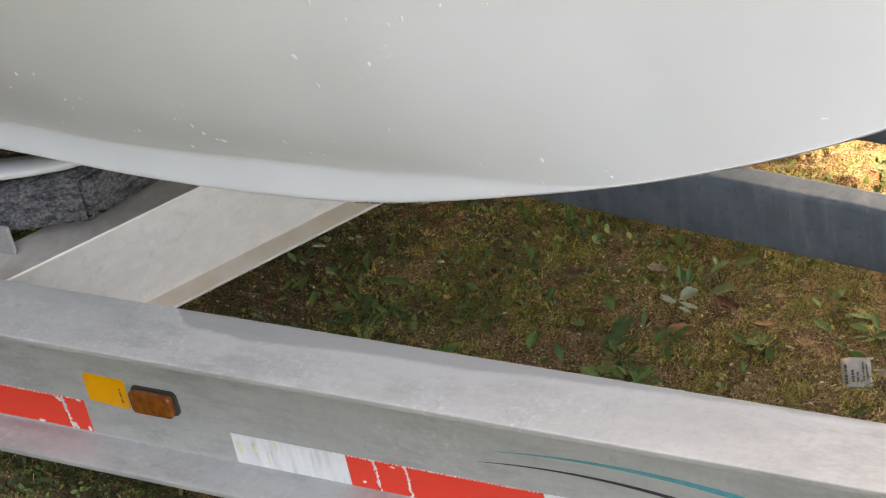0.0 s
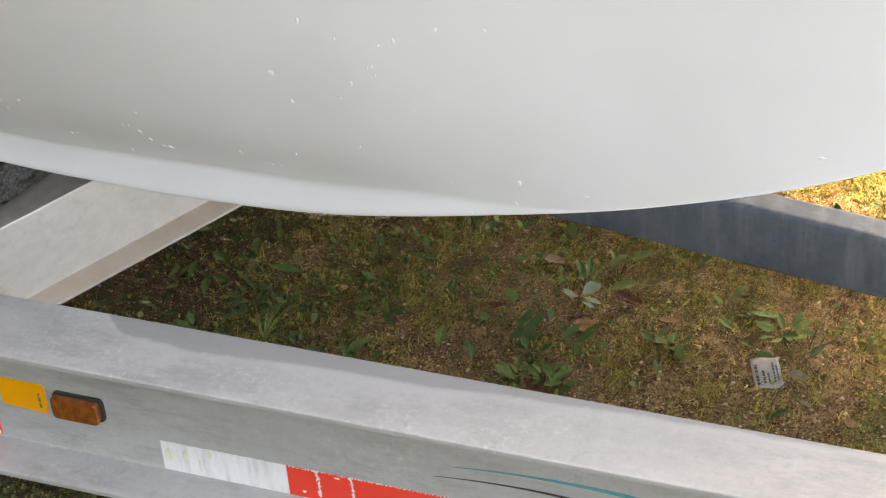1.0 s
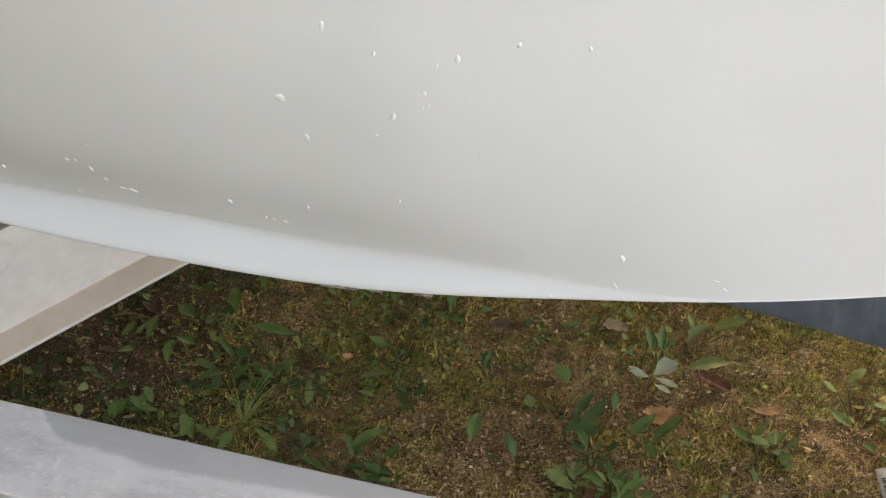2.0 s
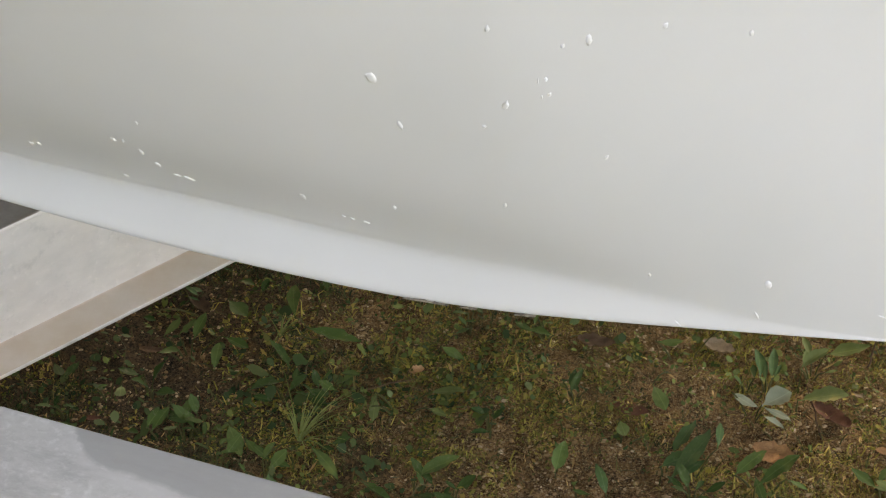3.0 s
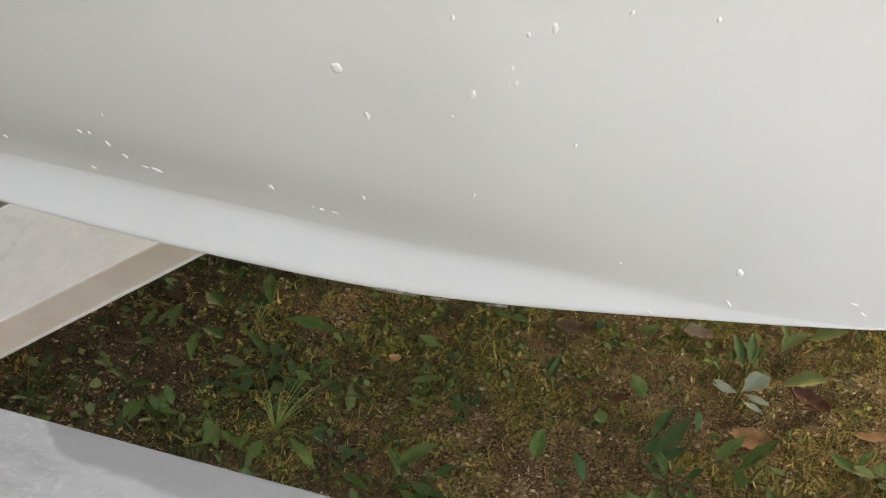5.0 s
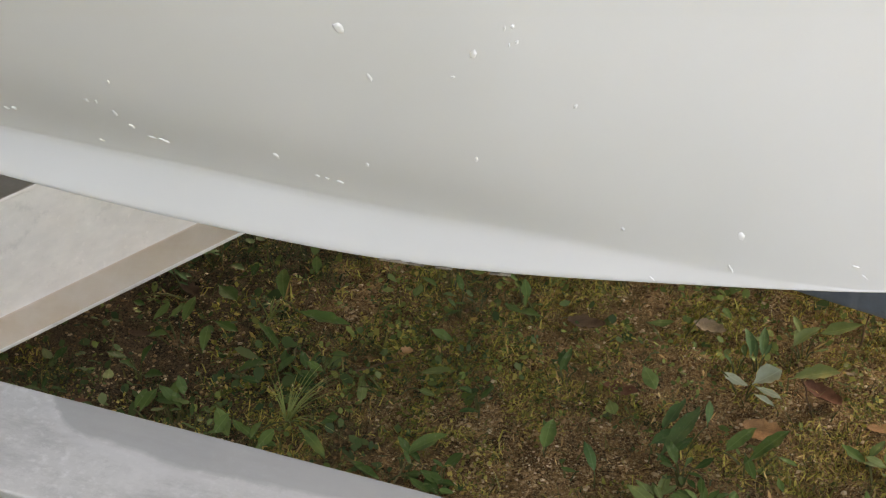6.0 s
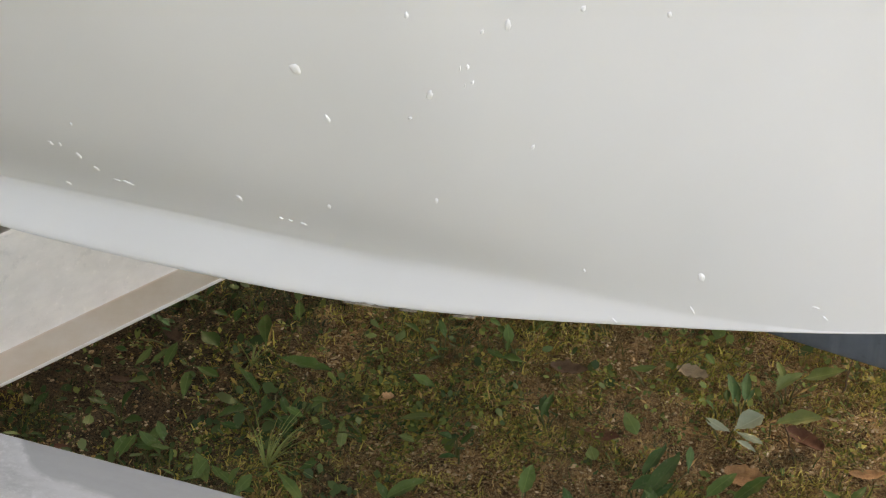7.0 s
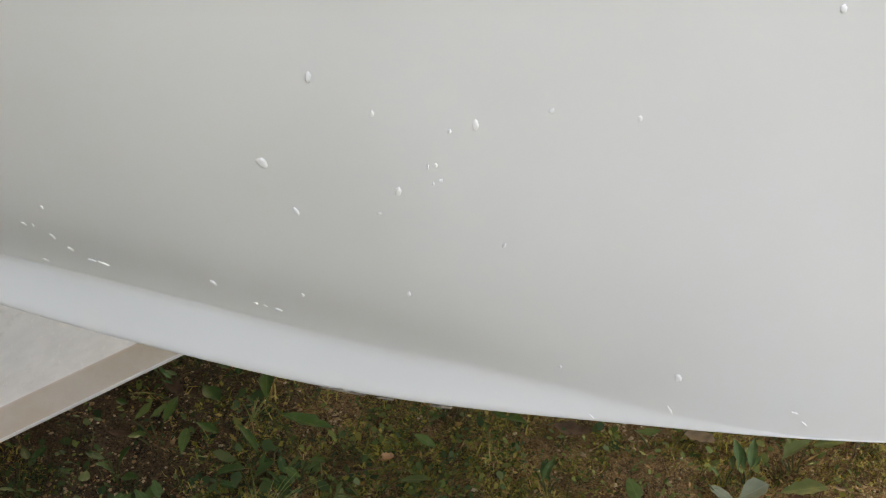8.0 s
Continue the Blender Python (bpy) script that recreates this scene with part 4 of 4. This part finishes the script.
STALK = cover_leaf("creeping_stem", ((0.0, (0.10, 0.085, 0.035)), (0.5, (0.20, 0.17, 0.075)), (1.0, (0.30, 0.24, 0.13))))
cover("creeping_stems", *threads(420, 1, lambda x, y: np.clip(0.25 + 0.6 * field(x, y, 4.0, 22) + 0.6 * np.clip(0.45 - x, 0, 1) - 0.6 * bare(x, y), 0.02, 1), 0.042), STALK, "thin tan creeping stems over the moss", "stems")


def outer_scatter(n):
    """Points on the yard round the trailer, thinning outwards."""
    x, y = rng.normal(0.6, 1.7, n * 3), rng.normal(0.7, 1.6, n * 3)
    k = ~((x > -0.6) & (x < 1.4) & (y > -0.1) & (y < 1.6)) & (field(x, y, 1.4, 31) + rng.uniform(-0.35, 0.45, n * 3) > -0.05) & (np.abs(x) < 7) & (np.abs(y) < 7)
    return x[k][:n], y[k][:n]


cover("yard_grass", *blades(*outer_scatter(48000), 0.030), cover_leaf("yard_grass_blade", ((0.0, (0.08, 0.10, 0.030)), (0.5, (0.22, 0.23, 0.075)), (1.0, (0.40, 0.38, 0.16)))), "thin dry grass over the yard", "grass")


# ---- weeds ----
LEAF = {
    "mid": leafy("mid_green_leaf", (0.072, 0.135, 0.030), (0.150, 0.225, 0.068)),
    "dark": leafy("dark_green_leaf", (0.042, 0.090, 0.020), (0.085, 0.145, 0.040)),
    "light": leafy("light_green_leaf", (0.140, 0.190, 0.056), (0.25, 0.30, 0.115)),
    "blue": leafy("blue_green_leaf", (0.060, 0.132, 0.042), (0.120, 0.205, 0.078)),
    "pale": leafy("pale_green_leaf", (0.25, 0.29, 0.19), (0.38, 0.42, 0.30)),
}
TINT = {"mid": "mid-green", "dark": "dark green", "light": "yellow-green", "blue": "blue-green", "pale": "pale grey-green"}


def leaf_blade(length, width, droop, seed):
    """A leaf along +x with a midrib fold, a pointed tip and a slight wave."""
    r = random.Random(seed)
    bm = bmesh.new()
    rows = []
    n = 11
    cup, bend, side = r.uniform(-0.1, 0.5), r.uniform(-0.10, 0.14), r.uniform(-0.07, 0.07)
    full = r.uniform(0.80, 1.25)
    for i in range(n + 1):
        t = i / n
        u = max(0.0, (t - 0.10) / 0.90)
        w = width * length * 0.5 * (0.09 * (1 - t) + 1.08 * math.sin(math.pi * u ** full) ** 0.85)
        if i == n:
            w = length * 0.006
        x, z = length * t, -droop * length * t * t + bend * length * math.sin(2.2 * t)
        e = cup * w + r.uniform(-0.025, 0.025) * length
        w *= r.uniform(0.9, 1.08)
        sy = side * length * t * t
        rows.append([bm.verts.new((x, sy - w, z + e)), bm.verts.new((x, sy - w * 0.5, z + e * 0.2)), bm.verts.new((x, sy, z - 0.06 * w)), bm.verts.new((x, sy + w * 0.5, z + e * 0.2)), bm.verts.new((x, sy + w, z + e + r.uniform(-0.015, 0.015) * length))])
    for a, b in zip(rows, rows[1:]):
        for i in range(4):
            bm.faces.new((a[i], a[i + 1], b[i + 1], b[i]))
    return bm


def stem_mesh(a, b, r0, r1):
    a, b = Vector(a), Vector(b)
    bm = bmesh.new()
    rows = []
    for i in range(6):
        t = i / 5
        p = a.lerp(b, t) + Vector((0, 0, (b - a).length * 0.18 * math.sin(math.pi * t)))
        r = r0 + (r1 - r0) * t
        rows.append([bm.verts.new(p + Vector((math.cos(k * 1.257) * r, math.sin(k * 1.257) * r, math.sin(k * 1.257 + 0.6) * r * 0.6))) for k in range(5)])
    for a, b in zip(rows, rows[1:]):
        for i in range(5):
            bm.faces.new((a[i], a[(i + 1) % 5], b[(i + 1) % 5], b[i]))
    return bm


STEM = leafy("green_stem", (0.09, 0.10, 0.03), (0.14, 0.13, 0.05))
weed_count = 0


def weed(x, y, kind, *leaves):
    """A broad-leaved weed at x, y: leaves are (dx, dy, azimuth, length, pitch, width ratio), blades set on stalks."""
    global weed_count
    weed_count += 1
    z = height(x, y)
    w = empty("weed", (x, y, z), "%s broad-leaved weed growing in the soil" % TINT[kind], "weed", "weeds under the trailer")
    for i, (dx, dy, azimuth, length, pitch, ratio) in enumerate(leaves):
        ob = part("leaf", leaf_blade(length, ratio * 0.88, 0.10 if pitch > 0 else 0.02, weed_count * 31 + i), LEAF[kind], w, smooth=True)
        ob.matrix_basis = Matrix.Translation((dx, dy, 0.018)) @ Euler((radians(random.Random(weed_count * 7 + i).uniform(-18, 18)), radians(-pitch), radians(azimuth))).to_matrix().to_4x4()
        part("stem", stem_mesh((dx * 0.25, dy * 0.25, -0.004), (dx, dy, 0.0185), 0.0011, 0.0007), STEM, w, smooth=True)
    return w


weed(0.036, 0.450, "mid",
     (-0.031, 0.003, 78, 0.029, 22, 0.38),
     (-0.017, 0.011, 72, 0.026, 23, 0.38),
     (0.001, 0.010, 89, 0.036, 21, 0.33),
     (0.029, 0.026, -9, 0.031, -9, 0.42),
     (0.043, -0.027, 103, 0.034, 21, 0.40),
     (-0.025, -0.022, 1, 0.026, 19, 0.50))
weed(0.064, 0.329, "mid",
     (0.019, 0.015, 96, 0.033, 23, 0.40),
     (-0.013, -0.005, 77, 0.026, 25, 0.40),
     (-0.005, -0.010, 78, 0.033, 25, 0.40))
weed(0.147, 0.422, "dark",
     (-0.023, -0.015, 23, 0.038, 24, 0.45),
     (-0.015, -0.019, 16, 0.022, -10, 0.40),
     (0.007, 0.031, 142, 0.043, 22, 0.25),
     (0.032, 0.004, -13, 0.032, -10, 0.42))
weed(0.138, 0.537, "mid",
     (-0.011, -0.014, 117, 0.043, 19, 0.36),
     (0.007, -0.024, 11, 0.060, -10, 0.30),
     (0.004, 0.038, 113, 0.027, 19, 0.40))
weed(0.033, 0.529, "dark",
     (0.012, -0.000, -28, 0.032, -8, 0.60),
     (0.009, 0.034, 1, 0.019, -9, 0.60),
     (-0.061, -0.058, 18, 0.014, -10, 0.60),
     (0.041, 0.024, 81, 0.018, 21, 0.50))
weed(0.161, 0.339, "mid",
     (-0.030, 0.011, -48, 0.044, -8, 0.36),
     (-0.005, -0.002, -34, 0.023, -9, 0.45),
     (0.058, 0.012, -33, 0.055, -9, 0.22),
     (-0.024, -0.021, 68, 0.010, 25, 0.70))
weed(0.315, 0.327, "mid",
     (-0.032, 0.001, -9, 0.040, -10, 0.32),
     (0.033, -0.000, -18, 0.028, -10, 0.35))
weed(0.332, 0.351, "mid",
     (0.000, 0.000, 29, 0.050, 26, 0.30))
weed(0.280, 0.447, "light",
     (0.031, -0.002, -2, 0.020, -10, 0.50),
     (0.023, 0.020, 3, 0.039, 22, 0.35),
     (-0.029, 0.001, -72, 0.036, -8, 0.30),
     (-0.025, -0.019, 88, 0.014, 23, 0.50))
weed(0.286, 0.543, "mid",
     (0.000, 0.000, -7, 0.029, -10, 0.40))
weed(0.456, 0.421, "mid",
     (0.003, -0.015, 94, 0.037, 24, 0.42),
     (-0.003, 0.015, 129, 0.012, 24, 0.40))
weed(0.514, 0.401, "blue",
     (0.000, 0.000, 125, 0.036, 24, 0.32))
weed(0.581, 0.462, "blue",
     (-0.014, -0.026, 70, 0.072, 24, 0.30),
     (-0.005, -0.011, 52, 0.027, 26, 0.40),
     (0.018, 0.037, 99, 0.029, 23, 0.30))
weed(0.648, 0.457, "mid",
     (0.000, 0.000, 50, 0.055, 26, 0.32))
weed(0.618, 0.572, "pale",
     (-0.027, 0.010, -12, 0.031, -10, 0.35),
     (0.007, 0.001, 41, 0.034, 25, 0.75),
     (0.007, 0.001, -2, 0.033, -11, 0.38),
     (0.012, -0.012, -15, 0.025, -10, 0.40))
weed(0.657, 0.598, "light",
     (0.000, 0.000, 12, 0.054, 24, 0.42))
weed(0.621, 0.616, "blue",
     (-0.007, -0.003, 113, 0.036, 21, 0.30),
     (0.004, 0.001, 101, 0.038, 21, 0.28),
     (-0.002, -0.002, 109, 0.029, 21, 0.25),
     (0.005, 0.004, 78, 0.019, 22, 0.30))
weed(0.659, 0.656, "light",
     (-0.011, -0.012, 45, 0.038, 24, 0.40),
     (0.013, -0.010, 10, 0.016, 24, 0.50),
     (-0.008, -0.005, 86, 0.025, 21, 0.40),
     (0.010, 0.020, 19, 0.046, 24, 0.40),
     (-0.003, 0.007, 122, 0.029, 21, 0.30))
weed(0.524, 0.627, "mid",
     (-0.012, -0.061, -50, 0.036, -8, 0.50),
     (-0.028, 0.004, 8, 0.030, 23, 0.40),
     (0.040, 0.057, -44, 0.020, -8, 0.40))
weed(0.500, 0.494, "light",
     (-0.005, 0.011, -56, 0.022, -8, 0.60),
     (0.005, -0.011, 143, 0.011, 24, 0.60))
weed(0.587, 0.371, "light",
     (0.005, -0.004, 157, 0.044, 17, 0.40),
     (0.003, 0.000, 177, 0.026, 18, 0.40),
     (0.000, 0.003, 14, 0.020, 18, 0.35),
     (-0.003, 0.002, 146, 0.023, 17, 0.50),
     (-0.000, -0.004, -68, 0.028, -5, 0.45),
     (-0.005, -0.006, -117, 0.024, -7, 0.40),
     (0.000, 0.010, 127, 0.020, 15, 0.50))
weed(0.635, 0.372, "mid",
     (-0.001, -0.001, 79, 0.028, 16, 0.40),
     (0.004, 0.000, 52, 0.040, 18, 0.35),
     (0.002, -0.004, 21, 0.023, 18, 0.40),
     (-0.014, 0.010, 164, 0.029, 18, 0.40),
     (0.009, -0.005, 110, 0.027, 15, 0.35))
weed(0.555, 0.466, "blue",
     (-0.003, -0.011, 44, 0.037, 17, 0.50),
     (0.003, 0.011, 81, 0.050, 15, 0.30))
weed(0.655, 0.474, "mid",
     (-0.032, -0.001, 58, 0.044, 17, 0.35),
     (0.018, 0.012, -11, 0.023, -7, 0.35),
     (0.026, -0.015, -61, 0.019, -5, 0.35),
     (-0.012, 0.005, -60, 0.035, -5, 0.30))
weed(0.771, 0.486, "mid",
     (-0.011, 0.015, 157, 0.033, 18, 0.35),
     (-0.012, 0.022, 68, 0.028, 16, 0.40),
     (0.017, 0.014, -53, 0.032, -6, 0.40),
     (0.007, -0.050, 109, 0.028, 15, 0.30))
weed(0.860, 0.582, "mid",
     (-0.031, 0.001, -27, 0.031, -7, 0.40),
     (0.009, 0.023, 20, 0.054, -7, 0.42),
     (0.022, 0.000, 10, 0.029, -8, 0.40),
     (0.037, -0.056, -34, 0.039, -7, 0.55),
     (0.013, -0.044, -25, 0.018, -7, 0.50),
     (-0.021, 0.047, 51, 0.032, 16, 0.50),
     (-0.028, 0.029, 143, 0.023, 16, 0.40))
weed(0.960, 0.519, "dark",
     (0.016, -0.004, 57, 0.035, 17, 0.40),
     (-0.013, -0.144, 42, 0.033, 19, 0.40),
     (-0.032, 0.034, 8, 0.027, 18, 0.50),
     (0.029, 0.114, 73, 0.016, 14, 0.50))
weed(0.754, 0.355, "light",
     (-0.058, -0.019, 13, 0.037, -8, 0.50),
     (-0.091, -0.000, -63, 0.021, -6, 0.60),
     (-0.002, -0.014, 13, 0.037, -8, 0.60),
     (0.151, 0.034, -70, 0.018, -6, 0.40))


def rosette(x, y, kind, n, length, seed):
    """A crowded low plant of many small pointed leaves."""
    r = random.Random(seed)
    leaves = []
    for i in range(n):
        a = 360 * i / n + r.uniform(-20, 20)
        d = r.uniform(0.2, 1.0) * length * 0.5
        leaves.append((d * math.cos(radians(a)), d * math.sin(radians(a)), a, length * r.uniform(0.6, 1.1), r.uniform(5, 45), r.uniform(0.32, 0.46)))
    return weed(x, y, kind, *leaves)


rosette(0.582, 0.385, "light", 14, 0.022, 1)
rosette(0.625, 0.390, "mid", 12, 0.025, 2)
rosette(0.653, 0.379, "mid", 10, 0.024, 3)
rosette(0.594, 0.423, "dark", 10, 0.024, 4)
rosette(0.783, 0.499, "light", 9, 0.024, 5)
rosette(0.935, 0.559, "mid", 9, 0.034, 6)

# smaller weeds of the same kinds between the large ones
fill = random.Random(21)
for i in range(105):
    fx, fy = fill.uniform(-0.20, 0.49), fill.uniform(0.17, 0.88)
    if i > 84:
        fx, fy = fill.uniform(0.50, 1.25), fill.uniform(0.58, 1.18)
    if (fx - 0.277) ** 2 + (fy - 0.508) ** 2 < 0.004:
        continue
    n = fill.randint(2, 5)
    weed(fx, fy, fill.choice(("mid", "dark", "mid", "dark", "blue")), *[(fill.uniform(-0.014, 0.014), fill.uniform(-0.014, 0.014), fill.uniform(0, 360), fill.uniform(0.012, 0.030), fill.uniform(-5, 62), fill.uniform(0.28, 0.5)) for _ in range(n)])


BLADE = leafy("light_grass_blade", (0.24, 0.30, 0.085), (0.38, 0.44, 0.17))


def grass_tuft(x, y, n, length, seed):
    r = random.Random(seed)
    t = empty("grass_tuft", (x, y, height(x, y)), "arching tuft of thin light green grass", "grass")
    for i in range(n):
        L, a, lean = length * r.uniform(0.4, 1.2), r.gauss(0.5, 1.0), r.uniform(0.8, 1.7)
        bm = bmesh.new()
        rows = []
        for k in range(7):
            s = k / 6
            w = 0.0010 * (1 - s * 0.92)
            q, h = L * lean * 0.6 * s ** 1.4, L * s * (1 - 0.55 * s * lean * 0.7)
            c = Vector((math.cos(a) * q, math.sin(a) * q, h - 0.002))
            d = Vector((-math.sin(a), math.cos(a), 0)) * w
            rows.append((bm.verts.new(c - d), bm.verts.new(c + Vector((0, 0, -w * 0.5))), bm.verts.new(c + d)))
        for p, q in zip(rows, rows[1:]):
            bm.faces.new((p[0], p[1], q[1], q[0]))
            bm.faces.new((p[1], p[2], q[2], q[1]))
        part("blade", bm, BLADE, t, smooth=True)
    return t


grass_tuft(0.199, 0.370, 30, 0.085, 3)
grass_tuft(0.115, 0.509, 14, 0.040, 4)
grass_tuft(0.375, 0.678, 16, 0.040, 5)
grass_tuft(0.666, 0.812, 18, 0.045, 6)
grass_tuft(0.896, 0.982, 18, 0.045, 7)
grass_tuft(1.006, 0.616, 14, 0.035, 8)
grass_tuft(1.072, 1.136, 22, 0.045, 9)
grass_tuft(1.228, 1.051, 20, 0.040, 10)
grass_tuft(1.191, 1.239, 22, 0.045, 11)
grass_tuft(1.338, 1.179, 20, 0.040, 12)

# ---- dead leaves, tag, sticks ----
def withered(name, c):
    m = Mat(name, 0.8, 0.0, 0.2)
    big, vein = m.noise(70.0, 5, 0.7), m.noise(260.0, 4, 0.7)
    col = m.ramp(big, (0.28, tuple(v * 0.45 for v in c)), (0.5, c), (0.72, tuple(min(1, v * 1.5) for v in c)))
    m.color(m.mix(m.ramp(vein, (0.52, 0.0), (0.68, 0.5)), col, tuple(v * 0.4 for v in c)))
    m.bump(m.mix(0.5, big, vein), 0.8, 0.002)
    return m.m


DRY = {
    "bright": withered("bright_orange_dead_leaf", (0.66, 0.38, 0.20)),
    "tan": withered("tan_dead_leaf", (0.40, 0.30, 0.20)),
    "orange": withered("orange_dead_leaf", (0.45, 0.24, 0.115)),
    "russet": withered("russet_dead_leaf", (0.21, 0.095, 0.058)),
    "brown": withered("brown_dead_leaf", (0.17, 0.105, 0.066)),
}
dry_count = 0


def dry_leaf(x, y, azimuth, length, ratio, kind):
    """A curled dead leaf lying on the soil."""
    global dry_count
    dry_count += 1
    r = random.Random(dry_count + 400)
    bm = bmesh.new()
    rows = []
    n = 11
    curl = r.uniform(0.1, 0.7)
    for i in range(n + 1):
        t = i / n
        w = ratio * length * 0.5 * math.sin(math.pi * min(1, max(0.03, t * 0.96 + 0.02))) ** 0.6 * r.uniform(0.72, 1.10)
        lift = length * 0.10 * (2 * t - 1) ** 2
        rows.append([bm.verts.new((length * (t - 0.5) + r.uniform(-0.02, 0.02) * length, w * k * r.uniform(0.86, 1.06), lift + abs(k) ** 2 * w * curl * r.uniform(0.6, 1.4) + length * r.uniform(-0.022, 0.022) + 0.004)) for k in (-1, -0.7, -0.35, 0, 0.35, 0.7, 1)])
    for a, b in zip(rows, rows[1:]):
        for i in range(6):
            bm.faces.new((a[i], a[i + 1], b[i + 1], b[i]))
    ob = part("dead_leaf", bm, DRY[kind], None, smooth=True)
    ob.matrix_basis = Matrix.Translation((x, y, height(x, y) + 0.004)) @ Euler((radians(r.uniform(-8, 8)), radians(r.uniform(-6, 6)), radians(azimuth))).to_matrix().to_4x4()
    return tagged(ob, "curled %s fallen leaf lying on the soil" % {"bright": "bright orange", "tan": "pale tan", "orange": "orange-brown", "russet": "dark russet", "brown": "dull brown"}[kind], "dead leaf", "dead leaves on the soil")


dry_leaf(0.558, 0.657, -8, 0.037, 0.60, "tan")
dry_leaf(0.695, 0.591, -27, 0.048, 0.50, "russet")
dry_leaf(0.652, 0.524, -13, 0.045, 0.70, "orange")
dry_leaf(0.764, 0.568, 16, 0.035, 0.45, "orange")
dry_leaf(0.499, 0.535, -3, 0.039, 0.45, "russet")
dry_leaf(0.434, 0.621, 1, 0.042, 0.50, "brown")
dry_leaf(0.621, 0.367, -48, 0.064, 0.40, "russet")
dry_leaf(0.276, 0.500, 33, 0.016, 0.85, "bright")
dry_leaf(0.968, 0.480, -12, 0.032, 0.50, "tan")
dry_leaf(1.056, 0.401, -28, 0.021, 0.80, "orange")
dry_leaf(0.792, 0.514, -142, 0.022, 0.40, "brown")
dry_leaf(-0.003, 0.437, 12, 0.024, 0.60, "brown")
dry_leaf(0.013, 0.522, -21, 0.029, 0.60, "brown")
dry_leaf(0.715, 0.633, -2, 0.014, 0.50, "tan")
dry_leaf(0.988, 0.429, -23, 0.017, 0.60, "tan")
dry_leaf(-0.014, 0.326, 11, 0.021, 0.40, "russet")


def paper_tag():
    ob = empty("paper_tag", (0.924, 0.482, height(0.924, 0.482) + 0.006), "small crumpled white printed paper label on the soil", "label")
    bm = bmesh.new()
    n = 8
    g = [[bm.verts.new((-0.024 + 0.048 * i / n, -0.036 + 0.072 * j / n, 0.002 * math.sin(i * 0.7) + 0.0025 * noise.noise((i * 0.5, j * 0.5, 2)))) for i in range(n + 1)] for j in range(n + 1)]
    for j in range(n):
        for i in range(n):
            bm.faces.new((g[j][i], g[j][i + 1], g[j + 1][i + 1], g[j + 1][i]))
    sheet = part("sheet", bm, PAPER, ob, smooth=True)
    sheet.modifiers.new("thickness", "SOLIDIFY").thickness = 0.0006
    r = random.Random(5)
    for row, (u, h, lo, hi) in enumerate(((-0.019, 0.0045, -0.028, 0.018), (-0.008, 0.0040, -0.026, 0.004), (0.000, 0.0035, -0.024, -0.004), (0.010, 0.0028, -0.026, 0.020), (0.016, 0.0024, -0.022, 0.012))):
        v = lo
        while v < hi:
            L = r.uniform(0.0025, 0.006)
            part("print_bar", box(u, u + h, v, min(hi, v + L), 0.0035, 0.0041), INK, ob)
            v += L + r.uniform(0.0012, 0.003)
    ob.rotation_euler = (radians(4), radians(-3), radians(21))
    ob.scale = (0.84, 0.84, 0.84)
    return ob


paper_tag()


def twig(x, y, azimuth, length, pitch, seed):
    r = random.Random(seed)
    bm = bmesh.new()
    rows = []
    for i in range(7):
        t = i / 6
        c = Vector((length * t, r.uniform(-1, 1) * length * 0.02, r.uniform(-1, 1) * length * 0.015))
        rr = 0.0013 * (1 - 0.6 * t)
        rows.append([bm.verts.new(c + Vector((0, math.cos(k * 1.2566) * rr, math.sin(k * 1.2566) * rr))) for k in range(5)])
    for a, b in zip(rows, rows[1:]):
        for i in range(5):
            bm.faces.new((a[i], a[(i + 1) % 5], b[(i + 1) % 5], b[i]))
    ob = part("twig", bm, DRY["brown"], None, smooth=True)
    ob.matrix_basis = Matrix.Translation((x, y, height(x, y) + 0.001)) @ Euler((0, radians(-pitch), radians(azimuth))).to_matrix().to_4x4()
    return tagged(ob, "thin dark brown twig stuck in the soil", "twig", "twigs")


twig(0.763, 0.672, 90, 0.05, 60, 1)
twig(0.713, 0.683, 80, 0.04, 62, 2)
twig(0.690, 0.569, 120, 0.06, 25, 3)
twig(0.230, 0.457, 30, 0.06, 8, 4)
twig(0.564, 0.462, -20, 0.05, 6, 5)
